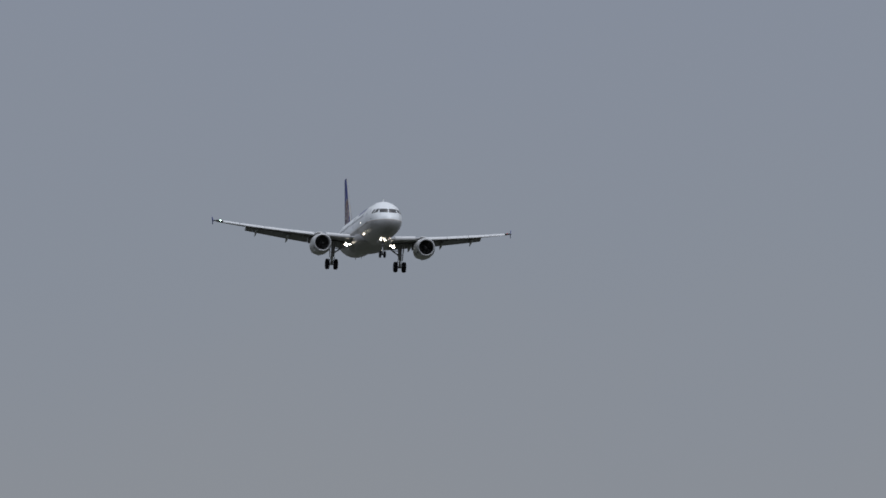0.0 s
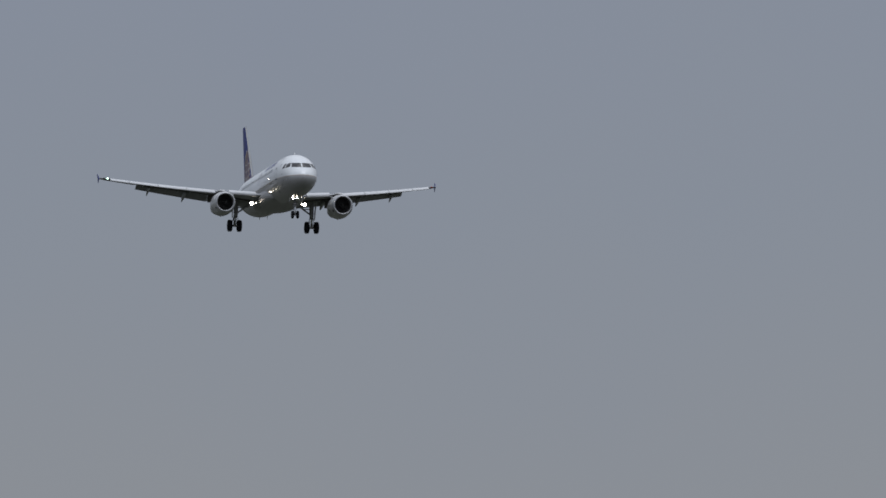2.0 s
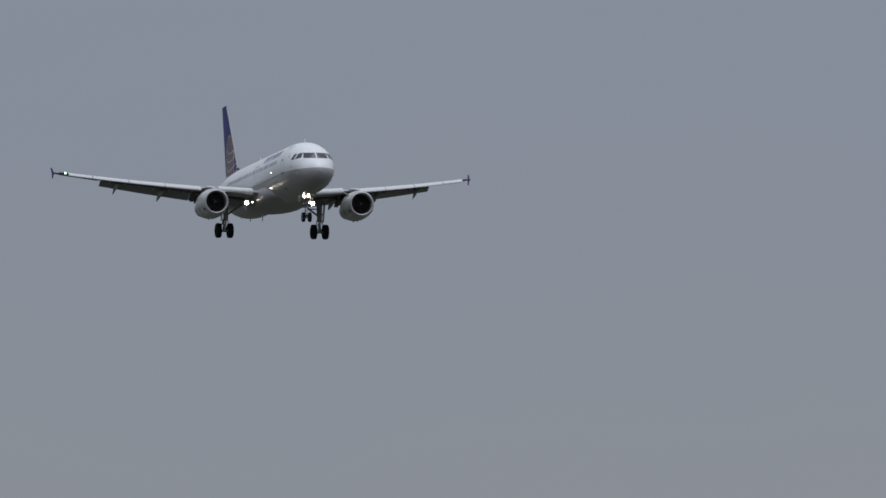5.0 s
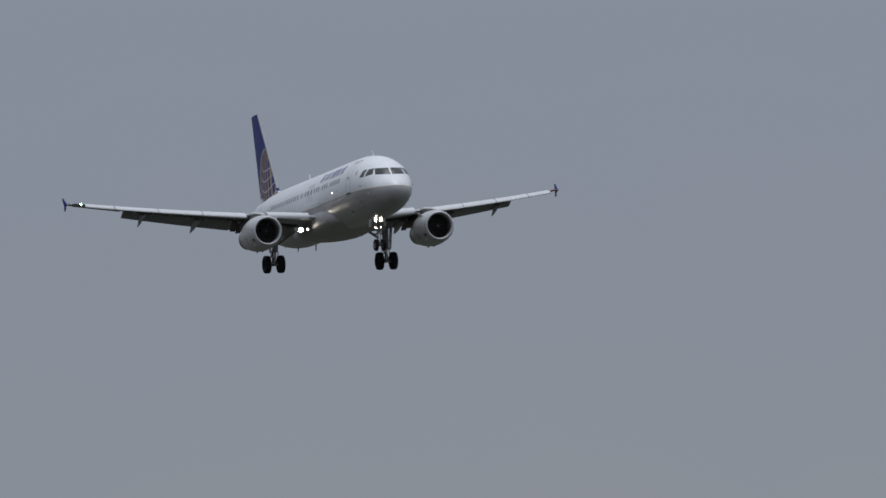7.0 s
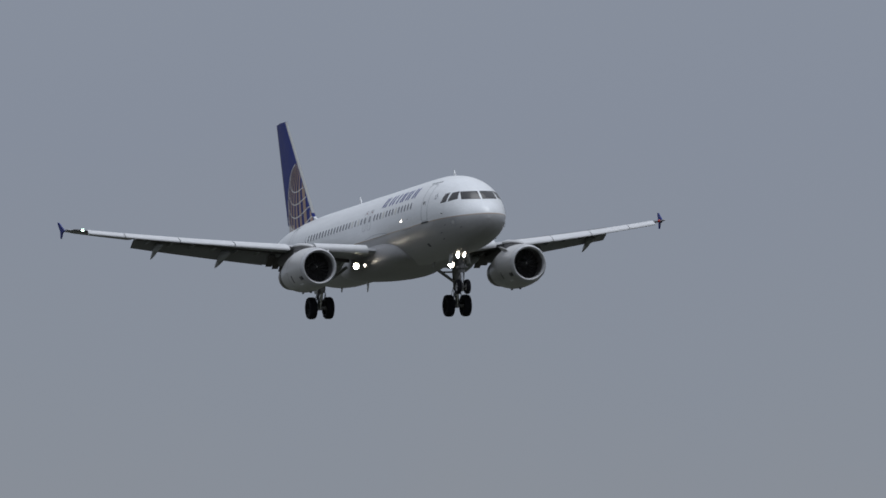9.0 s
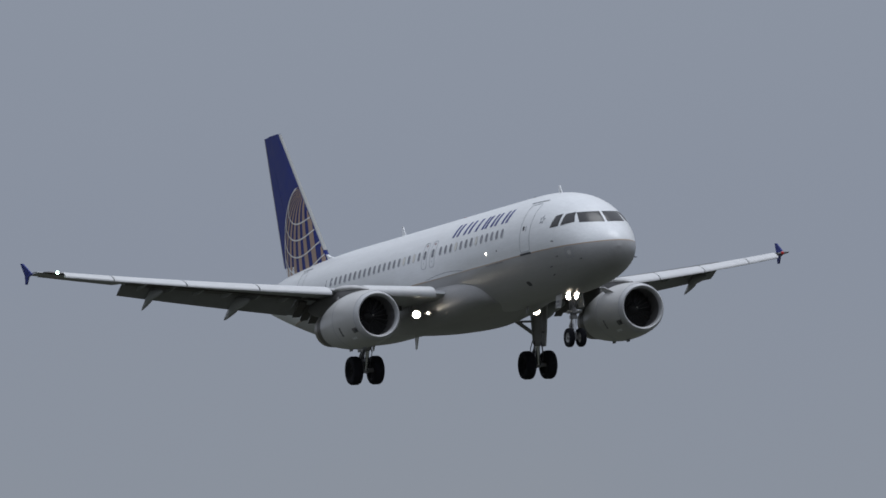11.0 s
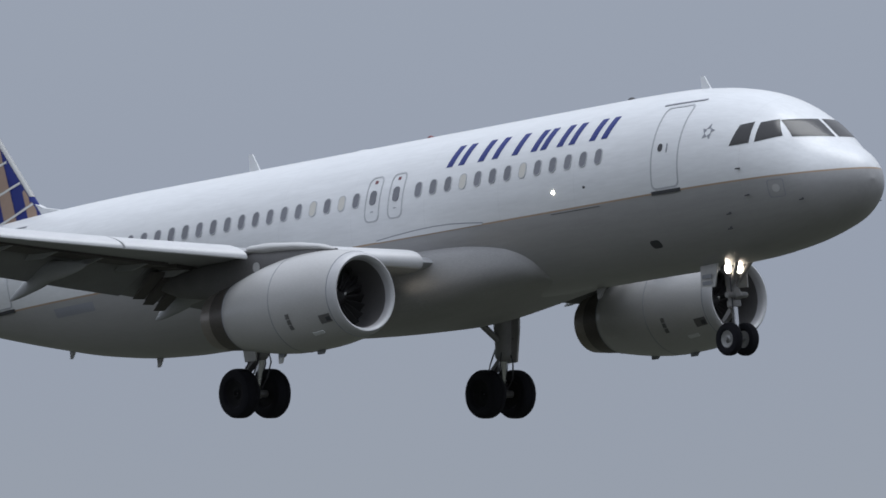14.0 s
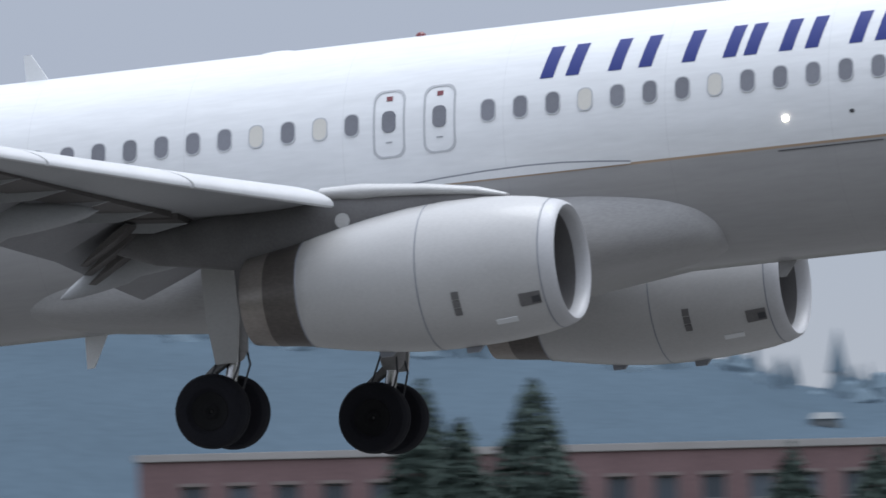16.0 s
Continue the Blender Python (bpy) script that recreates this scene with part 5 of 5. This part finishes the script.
# ---------------------------------------------------------------- brick building
def build_block():
    root = tagged(new("brick_building"), "long low red brick building with pale stone parapet", "building")
    root.location = bearing(-1.56, 500, TERRACE)
    root.rotation_euler = (0, 0, radians(-3))
    wide, deep, high = 46.0, 18.0, 500 * math.tan(radians(1.175 + lift(-1))) + EYE - TERRACE - 0.35
    # facade with real openings: piers, spandrels
    bays, first = 20, 1.4
    step = (wide - 2 * first) / bays
    levels = tuple((high - 3.3 - 3.5 * q, high - 1.15 - 3.5 * q) for q in range(3))[::-1]
    bm = bmesh.new()
    box(bm, (0, 0.35, 0), (wide, deep, high))
    wall = part("wall", bm, M_BRICK, root, "red brick wall")
    edges = [0.0]
    for i in range(bays):
        x = first + step * (i + 0.5)
        edges += [x - 0.55, x + 0.55]
    edges.append(wide)
    for a, b in zip(edges[0::2], edges[1::2]):
        bm = bmesh.new()
        box(bm, (a, 0, 0), (b, 0.35, high))
        part("pier", bm, M_BRICK, root)
    for i in range(bays):
        x = first + step * (i + 0.5)
        z = 0.0
        for lo, hi in levels + ((high, high),):
            if lo - z > 0.05:
                bm = bmesh.new()
                box(bm, (x - 0.55, 0.002, z), (x + 0.55, 0.348, lo))
                part("spandrel", bm, M_BRICK, root)
            z = hi
    pane_bm = bmesh.new()
    box(pane_bm, (-0.5, 0.24, 0.05), (0.5, 0.27, 1.9))
    pane_me = finish("window_pane", pane_bm, M_BWIN)
    frame_bm = bmesh.new()
    for lo, hi in (((-0.55, 0.18, 0), (-0.48, 0.30, 2.0)), ((0.48, 0.18, 0), (0.55, 0.30, 2.0)), ((-0.48, 0.18, 0), (0.48, 0.30, 0.07)), ((-0.48, 0.18, 1.93), (0.48, 0.30, 2.0)), ((-0.48, 0.19, 0.95), (0.48, 0.29, 1.02))):
        box(frame_bm, lo, hi)
    frame_me = finish("window_frame", frame_bm, M_BFRAME)
    sill_bm = bmesh.new()
    box(sill_bm, (-0.65, -0.06, -0.12), (0.65, 0.2, 0.0))
    sill_me = finish("window_sill", sill_bm, M_LINTEL)
    lintel_bm = bmesh.new()
    box(lintel_bm, (-0.65, -0.02, 0.0), (0.65, 0.1, 0.16))
    lintel_me = finish("lintel", lintel_bm, M_LINTEL)
    for i in range(bays):
        x = first + step * (i + 0.5)
        for lo, hi in levels:
            for name, me, z in (("window_pane", pane_me, lo), ("window_frame", frame_me, lo), ("window_sill", sill_me, lo), ("lintel", lintel_me, hi)):
                ob = new(name, me)
                ob.parent = root
                ob.location = (x, 0, z)
                if name in ("window_pane", "window_frame"):
                    ob.scale = (1, 1, (hi - lo) / 2.0)
    bm = bmesh.new()
    box(bm, (-0.15, -0.15, high), (wide + 0.15, 0.5, high + 0.35), 0.03)
    box(bm, (-0.15, 0.5, high), (0.35, deep, high + 0.35), 0.03)
    part("parapet_cap", bm, M_CAP, root, "pale stone parapet cap")
    bm = bmesh.new()
    box(bm, (0.4, 0.55, high + 0.004), (wide, deep, high + 0.12))
    part("roof", bm, M_ROOF, root)
    bm = bmesh.new()
    box(bm, (-0.06, -0.06, high - 4.3), (wide + 0.06, 0.0, high - 4.1))
    part("string_course", bm, M_CAP, root)


build_block()


def conifer_mesh(seed, high, wide):
    """A dense cone of needle sprays that hang outward and down, with an uneven edge."""
    rng = random.Random(seed)
    verts, faces = [], []
    for _ in range(int(1300 * high)):
        f = 1 - math.sqrt(rng.random())
        z = 0.8 + f * (high - 0.8)
        lump = 1 + 0.07 * math.sin(z * 3.1 + seed) * math.sin(z * 1.3)
        t = rng.uniform(0, 2 * math.pi)
        reach = (wide / 2 * (1 - f) ** 0.78 + 0.05) * lump * (1 + 0.12 * math.sin(3 * t + z))
        r = reach * math.sqrt(rng.uniform(0.25, 1.0)) * rng.uniform(0.92, 1.06)
        d = Vector((math.cos(t), math.sin(t), 0))
        side = Vector((-math.sin(t), math.cos(t), 0))
        c = Vector((0, 0, z - 0.22 * r)) + d * r
        w = rng.uniform(0.16, 0.30) * (0.55 + 0.6 * (1 - f))
        a = rng.uniform(-1.0, 1.0)
        u = (side * math.cos(a) + Vector((0, 0, 1)) * math.sin(a) * 0.7) * w
        v = (d * rng.uniform(0.3, 0.8) + Vector((0, 0, rng.uniform(-0.9, 0.1)))) * w * 1.8
        base = len(verts)
        for p in (c - u, c + v, c + u, c - v * 0.6):
            verts.append(tuple(p))
        faces.append((base, base + 1, base + 2, base + 3))
    me = bpy.data.meshes.new("crown")
    me.from_pydata(verts, [], faces)
    me.materials.append(M_NEEDLE)
    return me


# bearing, angle of the top, distance, width
for i, (az, el, d, wide) in enumerate(((-7.09, 1.20, 430, 4.2), (-6.77, 1.34, 425, 4.6), (-6.25, 1.12, 440, 4.4), (-5.19, 1.08, 440, 4.0), (-4.53, 1.11, 430, 4.2), (-12.9, 1.20, 440, 4.4),
                                       (0.50, 1.57, 430, 6.0), (0.12, 1.37, 425, 4.6), (-0.08, 1.57, 450, 4.8), (1.84, 1.21, 435, 4.2), (2.29, 1.20, 430, 4.8), (-8.9, 1.0, 440, 4.2))):
    high = d * math.tan(radians(el + lift(az))) + EYE - TERRACE
    tree = tagged(new("conifer"), "tall narrow dark green conifer with dense needles", "tree", group="conifers by the building")
    tree.location = bearing(az, d, TERRACE)
    bm = bmesh.new()
    tube(bm, (0, 0, -0.2), (0, 0, high * 0.5), 0.20, 0.12, 10)
    tube(bm, (0, 0, high * 0.5), (0, 0, high - 0.3), 0.12, 0.02, 8)
    part("trunk", bm, M_BARK, tree)
    cr = new("crown", conifer_mesh(20 + i, high, wide * 1.55))
    cr.parent = tree


# ---------------------------------------------------------------- what moves
def airliner_pose(t):
    """The approach: place and attitude as smooth curves of time."""
    s = t - 16.0
    place = Vector((14.36524, 168.12708, 13.24022))
    place += Vector((65.04139, -23.86269, -3.05545)) * s + Vector((0.07739, 0.59166, -0.29952)) * (s * s / 2) + Vector((-0.00304, 0.00415, -0.02691)) * (s**3 / 6)
    q = s / 10
    gusts = [5.0, 7.5, 9.0, 11.5, 12.5] + [13 + 0.5 * i for i in range(7)]
    yaw_more = float(np.interp(t, gusts, (0.0, 0.288, -0.112, -0.146, -0.12, -0.10, -0.08, -0.04, 0.0, 0.0, 0.0, 0.0)))
    pitch_more = float(np.interp(t, gusts, (0.0, -0.064, -0.427, -0.013, 0.0, 0.0, 0.0, 0.0, 0.0, 0.0, 0.0, 0.0)))
    roll_more = float(np.interp(t, gusts, (0.0, 1.17, 0.441, 0.735, 0.10, 0.0, 0.0, -0.292, -0.490, 0.948, 0.602, -0.480)))
    yaw, pitch, roll = (radians(a + b * q + c * q * q) for a, b, c in ((-19.0369, 1.5267, -0.6494), (4.4209, 1.4452, 1.1576), (1.8773, 0.1781, -1.4849)))
    trim = Matrix.Rotation(radians(0.800), 4, "Y") @ Matrix.Rotation(radians(0.350), 4, "X")

    def attitude(y, p, r):
        return trim @ Matrix.Rotation(y, 4, "Z") @ Matrix.Rotation(-p, 4, "Y") @ Matrix.Rotation(r, 4, "X")
    # small unrest of the air, about the wing's middle
    middle = Vector((-16, 0, -1))
    even = attitude(yaw, pitch, roll)
    turn = attitude(yaw + radians(yaw_more), pitch + radians(pitch_more), roll + radians(roll_more))
    if t < 13:
        place += even @ middle - turn @ middle
    return Matrix.Translation(place + Vector((0, 0, EYE))) @ turn


def motions():
    walk(airliner, [(0.5 * i, airliner_pose(0.5 * i)) for i in range(30)] + [(15 + 0.2 * i, airliner_pose(15 + 0.2 * i)) for i in range(6)])


motions()
